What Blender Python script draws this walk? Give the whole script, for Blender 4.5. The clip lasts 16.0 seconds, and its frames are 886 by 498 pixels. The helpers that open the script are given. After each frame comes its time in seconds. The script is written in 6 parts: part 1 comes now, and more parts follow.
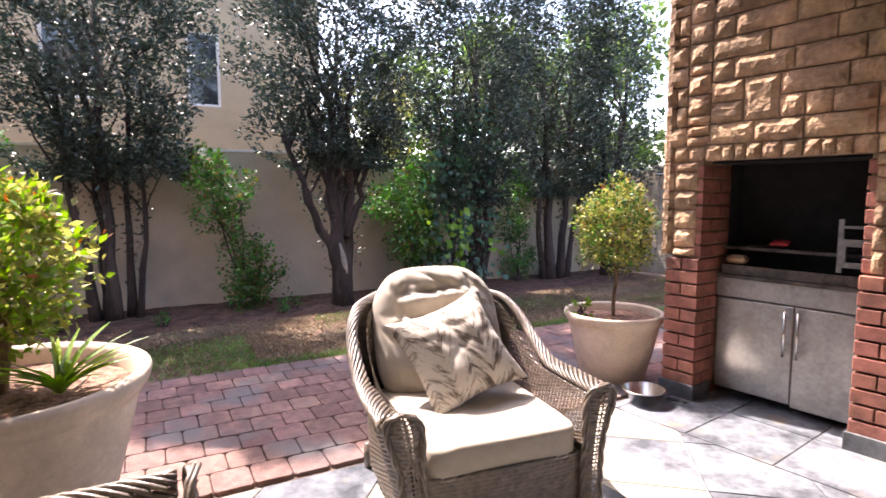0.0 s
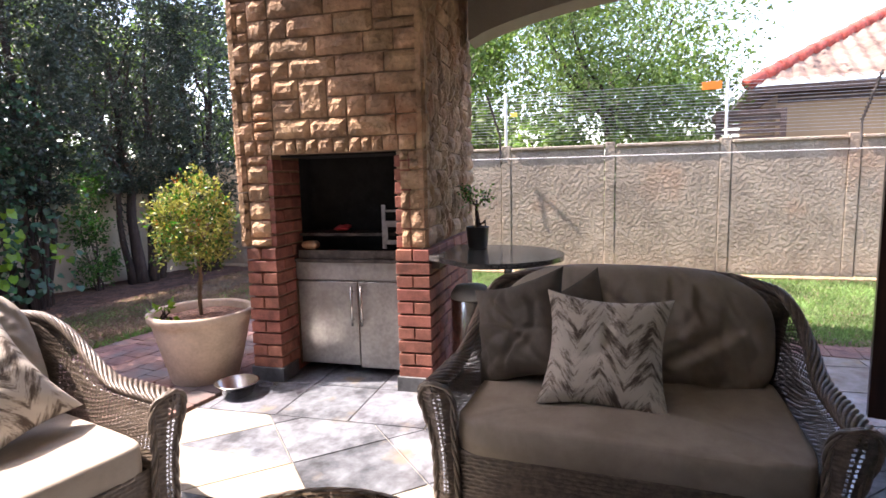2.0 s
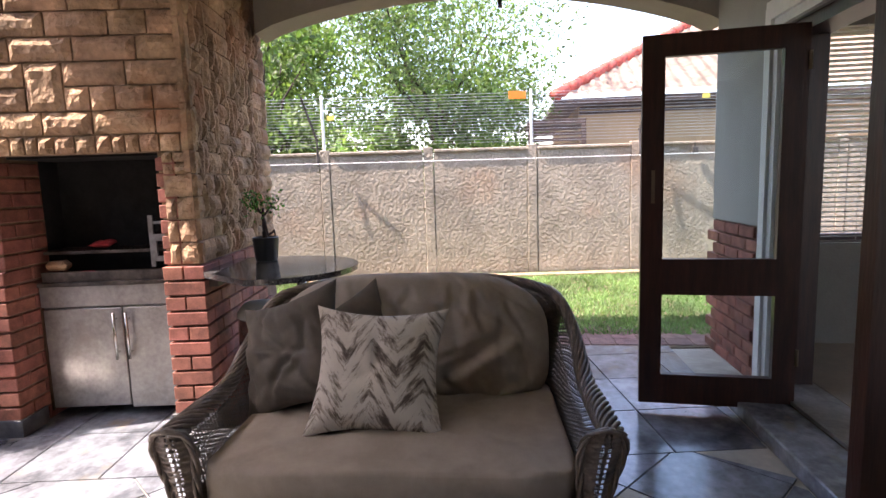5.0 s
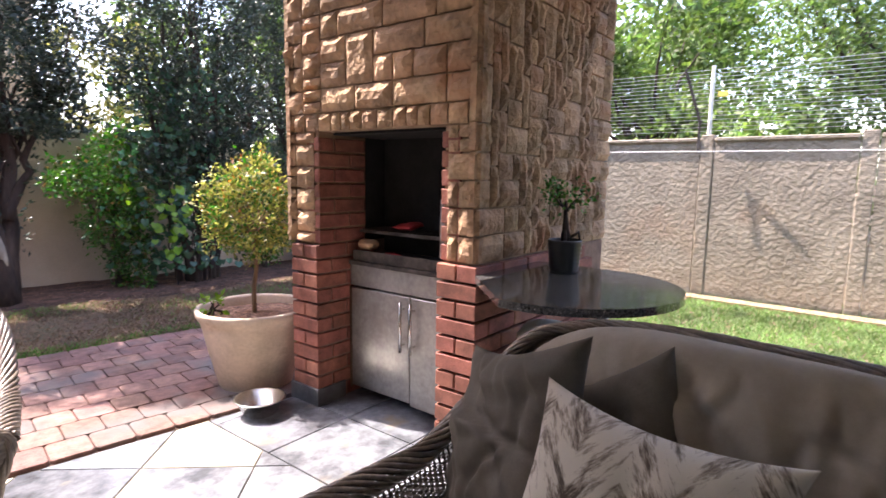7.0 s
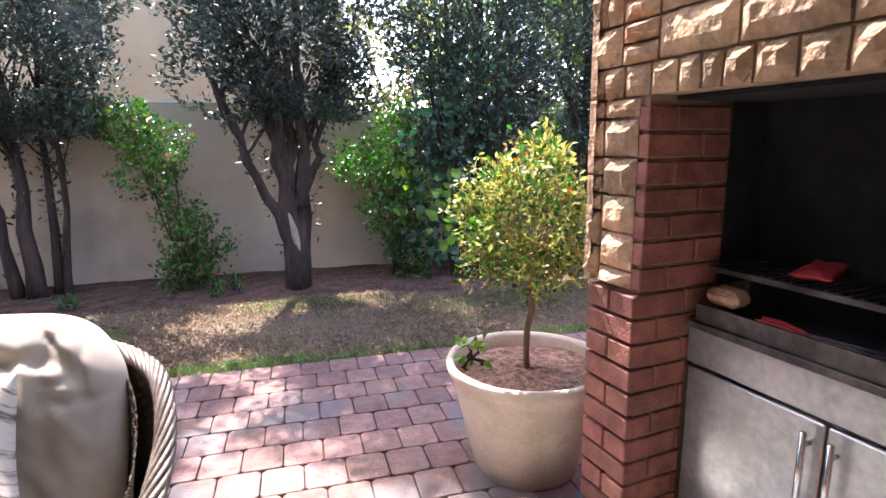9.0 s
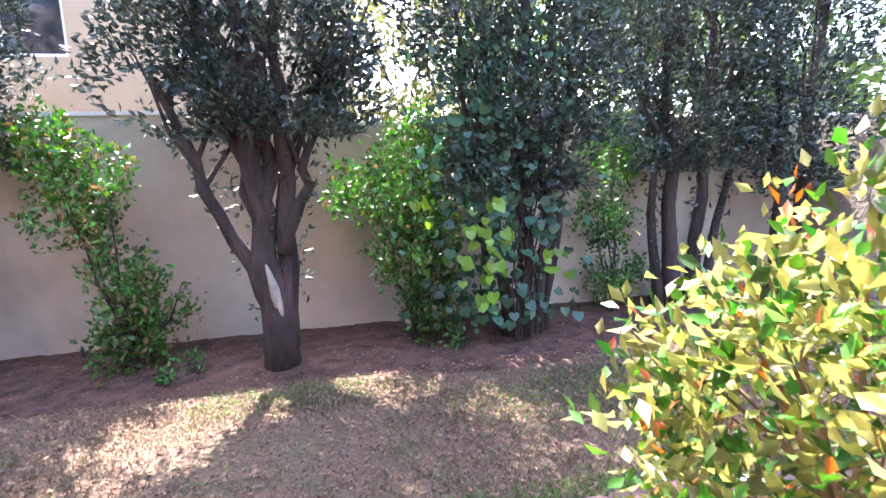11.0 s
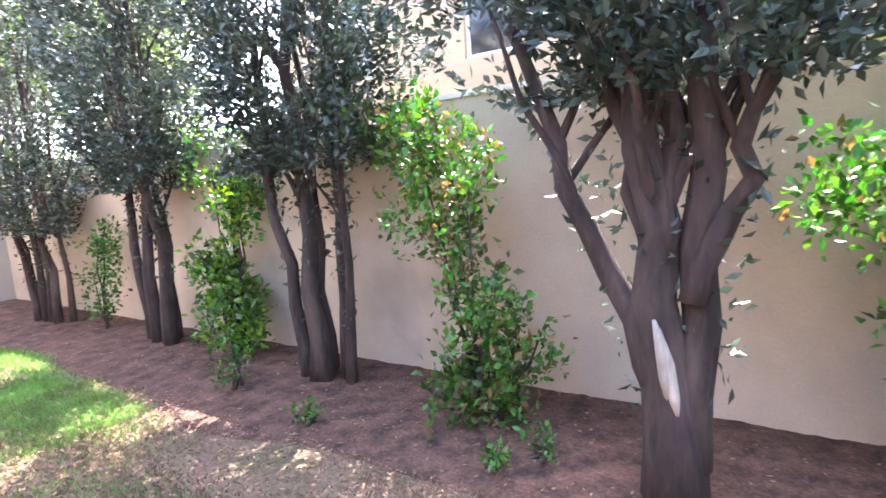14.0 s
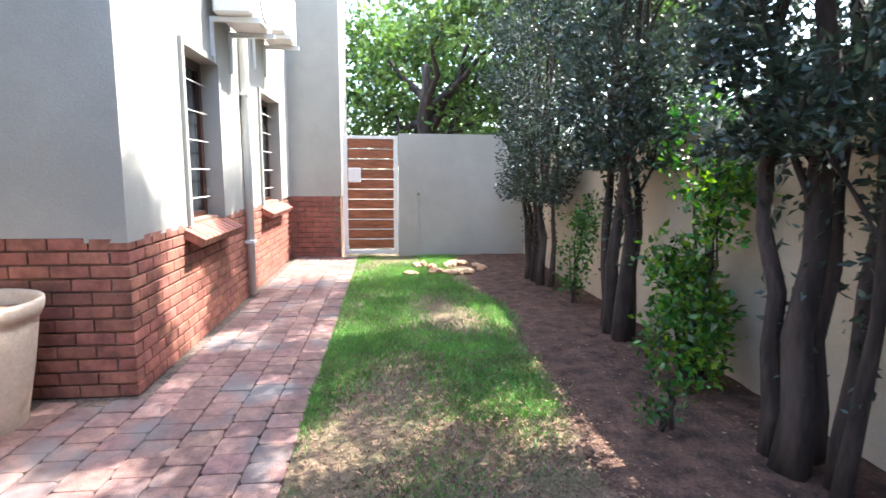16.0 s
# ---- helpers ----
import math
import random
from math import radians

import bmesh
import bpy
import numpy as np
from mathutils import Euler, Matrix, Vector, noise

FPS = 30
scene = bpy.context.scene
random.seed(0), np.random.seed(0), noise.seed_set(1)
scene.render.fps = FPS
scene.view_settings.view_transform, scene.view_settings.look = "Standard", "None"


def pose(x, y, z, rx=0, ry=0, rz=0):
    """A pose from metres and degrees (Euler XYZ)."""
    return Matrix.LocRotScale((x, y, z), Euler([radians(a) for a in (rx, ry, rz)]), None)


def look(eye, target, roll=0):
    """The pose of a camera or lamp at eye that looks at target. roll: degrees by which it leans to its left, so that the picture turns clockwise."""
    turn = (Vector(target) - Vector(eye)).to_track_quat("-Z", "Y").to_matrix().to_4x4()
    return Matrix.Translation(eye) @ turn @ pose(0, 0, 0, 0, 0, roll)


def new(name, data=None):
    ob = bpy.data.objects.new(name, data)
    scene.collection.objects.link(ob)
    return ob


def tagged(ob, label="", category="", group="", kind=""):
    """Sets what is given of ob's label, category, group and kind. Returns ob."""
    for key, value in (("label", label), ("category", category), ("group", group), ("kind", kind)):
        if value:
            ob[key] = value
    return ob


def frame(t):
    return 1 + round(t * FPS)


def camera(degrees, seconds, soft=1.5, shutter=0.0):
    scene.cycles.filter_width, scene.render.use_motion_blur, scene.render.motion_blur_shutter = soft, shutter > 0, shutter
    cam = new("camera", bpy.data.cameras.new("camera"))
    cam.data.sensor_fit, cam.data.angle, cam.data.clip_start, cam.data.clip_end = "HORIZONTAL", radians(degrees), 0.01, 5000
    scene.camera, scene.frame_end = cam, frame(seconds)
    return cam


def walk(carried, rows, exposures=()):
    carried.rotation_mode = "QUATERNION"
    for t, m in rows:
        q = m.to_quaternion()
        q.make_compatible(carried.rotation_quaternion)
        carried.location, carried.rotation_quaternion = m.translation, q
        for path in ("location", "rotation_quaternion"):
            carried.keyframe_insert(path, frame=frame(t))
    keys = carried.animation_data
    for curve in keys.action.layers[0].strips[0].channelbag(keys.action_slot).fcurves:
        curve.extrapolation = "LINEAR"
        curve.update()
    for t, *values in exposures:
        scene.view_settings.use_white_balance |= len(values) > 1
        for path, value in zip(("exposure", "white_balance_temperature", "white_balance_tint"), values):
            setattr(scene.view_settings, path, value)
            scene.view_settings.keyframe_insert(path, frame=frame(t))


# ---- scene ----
cam = camera(78.0, 16.0, shutter=0.12)
PATH = [
    (0, (-0.315, -0.233, 1.345), (0.62, 1.524, 1.145), -0.1),
    (0.5, (-0.28, -0.32, 1.347), (1.001, 1.203, 1.152), -0.2),
    (1, (-0.256, -0.369, 1.348), (1.252, 0.927, 1.133), -0.4),
    (1.5, (-0.218, -0.403, 1.353), (1.471, 0.642, 1.115), -0.2),
    (2, (-0.173, -0.403, 1.358), (1.653, 0.373, 1.107), -1.4),
    (2.5, (-0.165, -0.45, 1.353), (1.743, 0.093, 1.096), -2.5),
    (3, (-0.166, -0.496, 1.341), (1.789, -0.151, 1.097), -2.5),
    (3.5, (-0.166, -0.545, 1.339), (1.813, -0.383, 1.1), -2.2),
    (6, (0.598, -0.675, 1.343), (2.512, -0.164, 1.072), -0.6),
    (6.5, (0.89, -0.62, 1.329), (2.642, 0.317, 1.106), -0.5),
    (7, (1.176, -0.594, 1.321), (2.545, 0.839, 1.056), 0.9),
    (7.5, (1.368, -0.377, 1.38), (2.338, 1.329, 0.993), 0.5),
    (8, (1.549, -0.082, 1.411), (2.232, 1.756, 1.015), 0.1),
    (8.5, (1.681, 0.226, 1.418), (2.243, 2.11, 1.049), 0.5),
    (9, (1.729, 0.595, 1.413), (2.236, 2.493, 1.034), -0.7),
    (11.5, (2.13, 2.487, 1.47), (2.552, 4.436, 1.143), -2.5),
    (12, (2.272, 2.764, 1.43), (2.609, 4.719, 1.113), -3.6),
    (12.5, (2.339, 3.093, 1.416), (2.451, 5.069, 1.13), -3.9),
    (13, (2.333, 3.396, 1.39), (2.093, 5.363, 1.118), -3.3),
    (13.5, (2.229, 3.648, 1.379), (1.577, 5.516, 1.083), -3.3),
    (14, (2.155, 3.922, 1.386), (1.037, 5.559, 1.117), -4.1),
    (14.5, (2.112, 4.173, 1.381), (0.62, 5.478, 1.112), -2.1),
    (15, (1.964, 4.308, 1.397), (0.251, 5.298, 1.107), -1.2),
    (15.5, (1.735, 4.444, 1.411), (-0.127, 5.123, 1.142), -1.2),
    (16, (1.522, 4.612, 1.401), (-0.448, 4.813, 1.122), 0.4),
]
EXPOSURES = [(0, 2.73, 7050, 25), (1.5, 2.5, 7050, 25), (3.5, 2.8, 7150, 25), (6, 2.8, 7050, 25), (7.5, 2.77, 6900, 23), (9, 3.07, 6500, 21), (11.5, 3.93, 6350, 27), (14, 4.33, 6700, 24), (15, 3.7, 6300, 16), (16, 3.15, 6350, 9)]
walk(cam, [(t, look(eye, target, roll)) for t, eye, target, roll in PATH], EXPOSURES)

# ---- light ----
SUN_TO = Vector((-0.19, 0.58, 0.92)).normalized()
world = bpy.data.worlds.new("world")
scene.world = world
world.use_nodes = True
wn = world.node_tree
sky = wn.nodes.new("ShaderNodeTexSky")
sky.sky_type = "NISHITA"
sky.sun_disc = False
sky.sun_elevation = math.asin(SUN_TO.z)
sky.sun_rotation = math.atan2(SUN_TO.x, SUN_TO.y)
sky.dust_density = 1.5
wn.nodes["Background"].inputs[1].default_value = 0.15
wn.links.new(sky.outputs[0], wn.nodes["Background"].inputs[0])
sun = new("sun", bpy.data.lights.new("sun", "SUN"))
sun.data.energy = 2.7
sun.data.angle = radians(0.55)
sun.data.color = (1.0, 0.96, 0.90)
sun.matrix_basis = look(SUN_TO * 20, (0, 0, 0))

# ---- materials ----
def mat(name, col, rough=0.8, metal=0.0, noise_scale=8.0, vary=0.12, bump=0.1, bump_scale=40.0, col2=None,
        random_hue=0.0, grain=0.0, island=0.0, spec=0.5, stain=None, stretch=None, bump_dist=0.01, trans=0.0, world_space=True):
    """A procedural surface: base colour with two scales of variation, a bump, and a random tone per object or per island."""
    m = bpy.data.materials.new(name)
    m.use_nodes = True
    nt = m.node_tree
    n, l = nt.nodes, nt.links
    b = n["Principled BSDF"]
    b.inputs["Roughness"].default_value = rough
    b.inputs["Metallic"].default_value = metal
    b.inputs["Specular IOR Level"].default_value = spec
    if world_space:
        geo = n.new("ShaderNodeNewGeometry")
        vec = geo.outputs["Position"]
    else:
        vec = n.new("ShaderNodeTexCoord").outputs["Object"]
    if stretch:
        mp = n.new("ShaderNodeMapping")
        mp.inputs["Scale"].default_value = stretch
        l.new(vec, mp.inputs["Vector"])
        vec = mp.outputs[0]
    t1 = n.new("ShaderNodeTexNoise")
    t1.inputs["Scale"].default_value = noise_scale
    t1.inputs["Detail"].default_value = 6
    t1.inputs["Roughness"].default_value = 0.65
    l.new(vec, t1.inputs["Vector"])
    t2 = n.new("ShaderNodeTexNoise")
    t2.inputs["Scale"].default_value = bump_scale
    t2.inputs["Detail"].default_value = 5
    l.new(vec, t2.inputs["Vector"])
    ramp = n.new("ShaderNodeValToRGB")
    c2 = col2 or tuple(c * (1 - vary * 2.2) for c in col)
    c1 = tuple(min(1, c * (1 + vary)) for c in col) if not col2 else col
    ramp.color_ramp.elements[0].position = 0.36
    ramp.color_ramp.elements[1].position = 0.64
    ramp.color_ramp.elements[0].color = (*c2, 1)
    ramp.color_ramp.elements[1].color = (*c1, 1)
    l.new(t1.outputs["Fac"], ramp.inputs["Fac"])
    out = ramp.outputs["Color"]
    hsv = n.new("ShaderNodeHueSaturation")
    l.new(out, hsv.inputs["Color"])
    fine = n.new("ShaderNodeMapRange")
    fine.inputs["From Min"].default_value, fine.inputs["From Max"].default_value = 0.3, 0.7
    g = grain or vary * 0.7
    fine.inputs["To Min"].default_value, fine.inputs["To Max"].default_value = 1 - g, 1 + g
    l.new(t2.outputs["Fac"], fine.inputs["Value"])
    val = fine.outputs[0]
    if random_hue or island:
        if island:
            r = n.new("ShaderNodeNewGeometry").outputs["Random Per Island"]
            amt = island
        else:
            r = n.new("ShaderNodeObjectInfo").outputs["Random"]
            amt = random_hue
        mr = n.new("ShaderNodeMapRange")
        mr.inputs["To Min"].default_value, mr.inputs["To Max"].default_value = 1 - amt, 1 + amt
        l.new(r, mr.inputs["Value"])
        mul = n.new("ShaderNodeMath")
        mul.operation = "MULTIPLY"
        l.new(mr.outputs[0], mul.inputs[0])
        l.new(val, mul.inputs[1])
        val = mul.outputs[0]
        mh = n.new("ShaderNodeMapRange")
        mh.inputs["To Min"].default_value, mh.inputs["To Max"].default_value = 0.5 - amt * 0.04, 0.5 + amt * 0.04
        wr = n.new("ShaderNodeMath")
        wr.operation = "FRACT"
        m7 = n.new("ShaderNodeMath")
        m7.operation = "MULTIPLY"
        m7.inputs[1].default_value = 7.31
        l.new(r, m7.inputs[0])
        l.new(m7.outputs[0], wr.inputs[0])
        l.new(wr.outputs[0], mh.inputs["Value"])
        l.new(mh.outputs[0], hsv.inputs["Hue"])
    l.new(val, hsv.inputs["Value"])
    out = hsv.outputs["Color"]
    if stain:
        t3 = n.new("ShaderNodeTexNoise")
        t3.inputs["Scale"].default_value = stain[1]
        t3.inputs["Detail"].default_value = 8
        l.new(vec, t3.inputs["Vector"])
        r3 = n.new("ShaderNodeMapRange")
        r3.inputs["From Min"].default_value, r3.inputs["From Max"].default_value = stain[2], stain[2] + 0.15
        l.new(t3.outputs["Fac"], r3.inputs["Value"])
        mx = n.new("ShaderNodeMix")
        mx.data_type = "RGBA"
        l.new(r3.outputs[0], mx.inputs["Factor"])
        l.new(out, mx.inputs["A"])
        mx.inputs["B"].default_value = (*stain[0], 1)
        out = mx.outputs["Result"]
    l.new(out, b.inputs["Base Color"])
    if bump:
        bp = n.new("ShaderNodeBump")
        bp.inputs["Strength"].default_value = bump
        bp.inputs["Distance"].default_value = bump_dist
        l.new(t2.outputs["Fac"], bp.inputs["Height"])
        l.new(bp.outputs[0], b.inputs["Normal"])
    if trans:
        tr = n.new("ShaderNodeBsdfTranslucent")
        tc = n.new("ShaderNodeHueSaturation")
        tc.inputs["Value"].default_value = 1.9
        tc.inputs["Saturation"].default_value = 1.15
        l.new(out, tc.inputs["Color"])
        l.new(tc.outputs[0], tr.inputs["Color"])
        mixs = n.new("ShaderNodeMixShader")
        mixs.inputs[0].default_value = trans
        l.new(b.outputs[0], mixs.inputs[1])
        l.new(tr.outputs[0], mixs.inputs[2])
        l.new(mixs.outputs[0], n["Material Output"].inputs["Surface"])
    return m


def glass_mat(name, tint=(0.9, 0.95, 0.95), rough=0.0):
    """Thin pane: mostly clear, with a mirror-like share that grows at grazing angles."""
    m = bpy.data.materials.new(name)
    m.use_nodes = True
    n, l = m.node_tree.nodes, m.node_tree.links
    tr = n.new("ShaderNodeBsdfTransparent")
    tr.inputs[0].default_value = (*tint, 1)
    gl = n.new("ShaderNodeBsdfGlossy")
    gl.inputs["Roughness"].default_value = rough
    fr = n.new("ShaderNodeFresnel")
    fr.inputs[0].default_value = 1.5
    mx = n.new("ShaderNodeMixShader")
    l.new(fr.outputs[0], mx.inputs[0])
    l.new(tr.outputs[0], mx.inputs[1])
    l.new(gl.outputs[0], mx.inputs[2])
    l.new(mx.outputs[0], n["Material Output"].inputs["Surface"])
    return m


M = {}
M["plaster_beige"] = mat("plaster_beige", (0.54, 0.455, 0.35), 0.9, noise_scale=1.3, vary=0.07, bump=0.25, bump_scale=60, stain=((0.33, 0.28, 0.22), 0.9, 0.60))
M["plaster_grey"] = mat("plaster_grey", (0.37, 0.36, 0.32), 0.9, noise_scale=1.2, vary=0.05, bump=0.25, bump_scale=70)
M["plaster_patio"] = mat("plaster_patio", (0.36, 0.33, 0.27), 0.9, noise_scale=1.5, vary=0.05, bump=0.2, bump_scale=70)
M["ceiling_paint"] = mat("ceiling_paint", (0.74, 0.70, 0.62), 0.9, vary=0.03, bump=0.05)
M["plaster_tan"] = mat("plaster_tan", (0.36, 0.25, 0.145), 0.9, noise_scale=1, vary=0.06, bump=0.1)
M["plaster_neigh"] = mat("plaster_neigh", (0.52, 0.40, 0.26), 0.9, noise_scale=1, vary=0.06, bump=0.1)
M["concrete_wall"] = mat("concrete_wall", (0.31, 0.27, 0.21), 0.95, noise_scale=2.0, vary=0.12, bump=0.9, bump_scale=24, bump_dist=0.024, stain=((0.32, 0.22, 0.15), 0.8, 0.58))
M["white_paint"] = mat("white_paint", (0.78, 0.77, 0.73), 0.5, vary=0.03, bump=0.03)
M["brick"] = mat("brick", (0.31, 0.115, 0.08), 0.75, noise_scale=9, vary=0.2, bump=0.35, bump_scale=120, random_hue=0.16, stain=((0.20, 0.075, 0.05), 5, 0.62))
M["mortar"] = mat("mortar", (0.24, 0.15, 0.11), 0.95, noise_scale=12, vary=0.15, bump=0.3)
M["stone"] = mat("stone", (0.45, 0.29, 0.175), 0.9, noise_scale=4.5, vary=0.2, bump=0.9, bump_scale=34, bump_dist=0.02, random_hue=0.14, stain=((0.36, 0.18, 0.095), 3.0, 0.55))
M["mortar_stone"] = mat("mortar_stone", (0.36, 0.25, 0.16), 0.95, vary=0.15, bump=0.5)
M["slate"] = mat("slate", (0.235, 0.255, 0.285), 0.17, noise_scale=3.2, vary=0.28, bump=0.12, bump_scale=18, random_hue=0.30, stain=((0.27, 0.235, 0.18), 4, 0.60), spec=1.0)
M["slate_cream"] = mat("slate_cream", (0.46, 0.42, 0.33), 0.5, noise_scale=4, vary=0.12, bump=0.25, bump_scale=18, random_hue=0.08)
M["grout"] = mat("grout", (0.42, 0.39, 0.33), 0.9, vary=0.1)
M["plinth"] = mat("plinth", (0.10, 0.105, 0.11), 0.45, noise_scale=6, vary=0.25, bump=0.3, bump_scale=20)
M["paver"] = mat("paver", (0.225, 0.128, 0.108), 0.9, noise_scale=14, vary=0.16, bump=0.5, bump_scale=90, random_hue=0.22, stain=((0.155, 0.135, 0.13), 2.2, 0.50))
M["paver_far"] = mat("paver_far", (0.225, 0.128, 0.108), 0.9, noise_scale=14, vary=0.16, bump=0.5, bump_scale=90, island=0.22, stain=((0.155, 0.135, 0.13), 2.2, 0.50))
M["joint"] = mat("joint", (0.12, 0.085, 0.065), 0.95, noise_scale=20, vary=0.3, bump=0.5)
M["soil"] = mat("soil", (0.118, 0.060, 0.040), 0.97, noise_scale=7, vary=0.28, bump=1.0, bump_scale=55, bump_dist=0.02, grain=0.35)
M["turf"] = mat("turf", (0.16, 0.10, 0.065), 0.97, noise_scale=3.5, vary=0.2, bump=0.8, bump_scale=60, col2=(0.10, 0.085, 0.042), grain=0.35)
M["blade"] = mat("blade", (0.12, 0.265, 0.06), 0.7, noise_scale=1.6, vary=0.2, bump=0, island=0.35, trans=0.3)
M["blade_far"] = mat("blade_far", (0.16, 0.27, 0.09), 0.7, noise_scale=1.1, vary=0.25, bump=0, island=0.35, trans=0.3)
M["blade_dry"] = mat("blade_dry", (0.20, 0.14, 0.09), 0.8, noise_scale=1.6, vary=0.2, bump=0, island=0.4, trans=0.2)
M["litter"] = mat("litter", (0.23, 0.135, 0.08), 0.85, vary=0.25, bump=0, island=0.5)
M["bark"] = mat("bark", (0.052, 0.036, 0.030), 0.95, noise_scale=7, vary=0.25, bump=1.0, bump_scale=28, bump_dist=0.015, stretch=(1, 1, 0.25), stain=((0.13, 0.095, 0.078), 3, 0.62))
M["stem_tan"] = mat("stem_tan", (0.24, 0.16, 0.10), 0.9, noise_scale=20, vary=0.2, bump=0.5, stretch=(1, 1, 0.3))
M["bark_pale"] = mat("bark_pale", (0.42, 0.37, 0.31), 0.9, noise_scale=8, vary=0.2, bump=0.5, stretch=(1, 1, 0.3))
M["leaf_dark"] = mat("leaf_dark", (0.038, 0.060, 0.042), 0.36, noise_scale=2, vary=0.2, bump=0, island=0.45, trans=0.13, spec=0.5)
M["leaf_tan"] = mat("leaf_tan", (0.17, 0.115, 0.045), 0.5, noise_scale=6, vary=0.2, bump=0, island=0.4, trans=0.25)
M["leaf_green"] = mat("leaf_green", (0.050, 0.155, 0.024), 0.38, noise_scale=2, vary=0.2, bump=0, island=0.7, trans=0.2)
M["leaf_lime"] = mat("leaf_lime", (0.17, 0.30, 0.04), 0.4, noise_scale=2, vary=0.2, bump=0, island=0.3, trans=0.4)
M["leaf_ivy"] = mat("leaf_ivy", (0.035, 0.10, 0.05), 0.35, noise_scale=3, vary=0.2, bump=0, island=0.4, trans=0.2)
M["leaf_gold"] = mat("leaf_gold", (0.28, 0.285, 0.088), 0.4, noise_scale=12, vary=0.2, bump=0, island=0.45, trans=0.38)
M["leaf_red"] = mat("leaf_red", (0.38, 0.12, 0.04), 0.4, noise_scale=6, vary=0.2, bump=0, island=0.3, trans=0.3)
M["leaf_far"] = mat("leaf_far", (0.10, 0.165, 0.045), 0.6, noise_scale=1, vary=0.3, bump=0, island=0.4, trans=0.35)
M["wicker"] = mat("wicker", (0.165, 0.13, 0.102), 0.36, noise_scale=30, vary=0.2, bump=0.2, bump_scale=200, island=0.25, spec=0.75)
M["wicker_dark"] = mat("wicker_dark", (0.035, 0.028, 0.023), 0.8, vary=0.2, bump=0.2)
M["cushion"] = mat("cushion", (0.42, 0.37, 0.305), 0.9, noise_scale=7, vary=0.06, bump=0.3, bump_scale=420, bump_dist=0.002)
M["cushion_taupe"] = mat("cushion_taupe", (0.36, 0.312, 0.255), 0.85, noise_scale=7, vary=0.07, bump=0.3, bump_scale=420, bump_dist=0.002)
M["cushion_dark"] = mat("cushion_dark", (0.105, 0.088, 0.068), 0.7, noise_scale=7, vary=0.12, bump=0.2, bump_scale=300, bump_dist=0.002)
M["wood_door"] = mat("wood_door", (0.05, 0.018, 0.012), 0.35, noise_scale=5, vary=0.2, bump=0.1, stretch=(6, 6, 0.6), bump_scale=30)
M["wood_gate"] = mat("wood_gate", (0.30, 0.10, 0.04), 0.55, noise_scale=4, vary=0.2, bump=0.2, stretch=(1, 1, 8))
M["steel"] = mat("steel", (0.38, 0.375, 0.36), 0.40, metal=0.65, noise_scale=5, vary=0.12, bump=0.04, stain=((0.28, 0.26, 0.23), 4, 0.56))
M["steel_dull"] = mat("steel_dull", (0.24, 0.235, 0.23), 0.5, metal=0.6, noise_scale=9, vary=0.2, bump=0.05)
M["steel_bright"] = mat("steel_bright", (0.62, 0.61, 0.58), 0.22, metal=1.0, vary=0.05, bump=0)
M["steel_burnt"] = mat("steel_burnt", (0.10, 0.085, 0.075), 0.6, metal=0.5, noise_scale=8, vary=0.3, bump=0.2)
M["soot"] = mat("soot", (0.009, 0.009, 0.009), 0.95, vary=0.3, bump=0.3)
M["red_cloth"] = mat("red_cloth", (0.42, 0.03, 0.03), 0.8, vary=0.15)
M["granite"] = mat("granite", (0.085, 0.085, 0.085), 0.09, noise_scale=90, vary=0.4, bump=0, bump_scale=260, grain=0.5, spec=0.9, stain=((0.32, 0.31, 0.29), 120, 0.60))
M["pot_clay"] = mat("pot_clay", (0.60, 0.49, 0.38), 0.85, noise_scale=3.5, vary=0.1, bump=0.3, bump_scale=50, stain=((0.40, 0.29, 0.21), 6, 0.63), world_space=False)
M["terracotta"] = mat("terracotta", (0.42, 0.15, 0.07), 0.85, vary=0.12, bump=0.2)
M["pot_soil"] = mat("pot_soil", (0.30, 0.17, 0.115), 0.97, noise_scale=25, vary=0.3, bump=1.0, bump_scale=90, grain=0.4)
M["black_pot"] = mat("black_pot", (0.025, 0.027, 0.028), 0.35, vary=0.1, bump=0.1)
M["roof_tile"] = mat("roof_tile", (0.38, 0.265, 0.20), 0.8, noise_scale=2, vary=0.2, bump=0.2, island=0.15)
M["roof_ridge"] = mat("roof_ridge", (0.50, 0.10, 0.07), 0.8, vary=0.2, bump=0.2)
M["dark_wood"] = mat("dark_wood", (0.06, 0.035, 0.025), 0.6, vary=0.2)
M["wire"] = mat("wire", (0.55, 0.55, 0.55), 0.4, metal=0.8, vary=0.05, bump=0)
M["orange"] = mat("orange", (0.85, 0.22, 0.02), 0.5, vary=0.03, bump=0)
M["tag_yellow"] = mat("tag_yellow", (0.75, 0.60, 0.12), 0.5, vary=0.03, bump=0)
M["brass"] = mat("brass", (0.26, 0.20, 0.14), 0.4, metal=1.0, vary=0.1, bump=0)
M["blind"] = mat("blind", (0.70, 0.68, 0.60), 0.5, vary=0.04, bump=0)
M["room_floor"] = mat("room_floor", (0.42, 0.36, 0.28), 0.4, noise_scale=2, vary=0.08, bump=0.05)
M["black"] = mat("black", (0.02, 0.02, 0.02), 0.5, vary=0.1, bump=0)
M["glass"] = glass_mat("glass")
M["glass_dark"] = mat("glass_dark", (0.03, 0.035, 0.04), 0.05, vary=0.1, bump=0, spec=0.8)
M["glass_table"] = glass_mat("glass_table", (0.75, 0.8, 0.8))


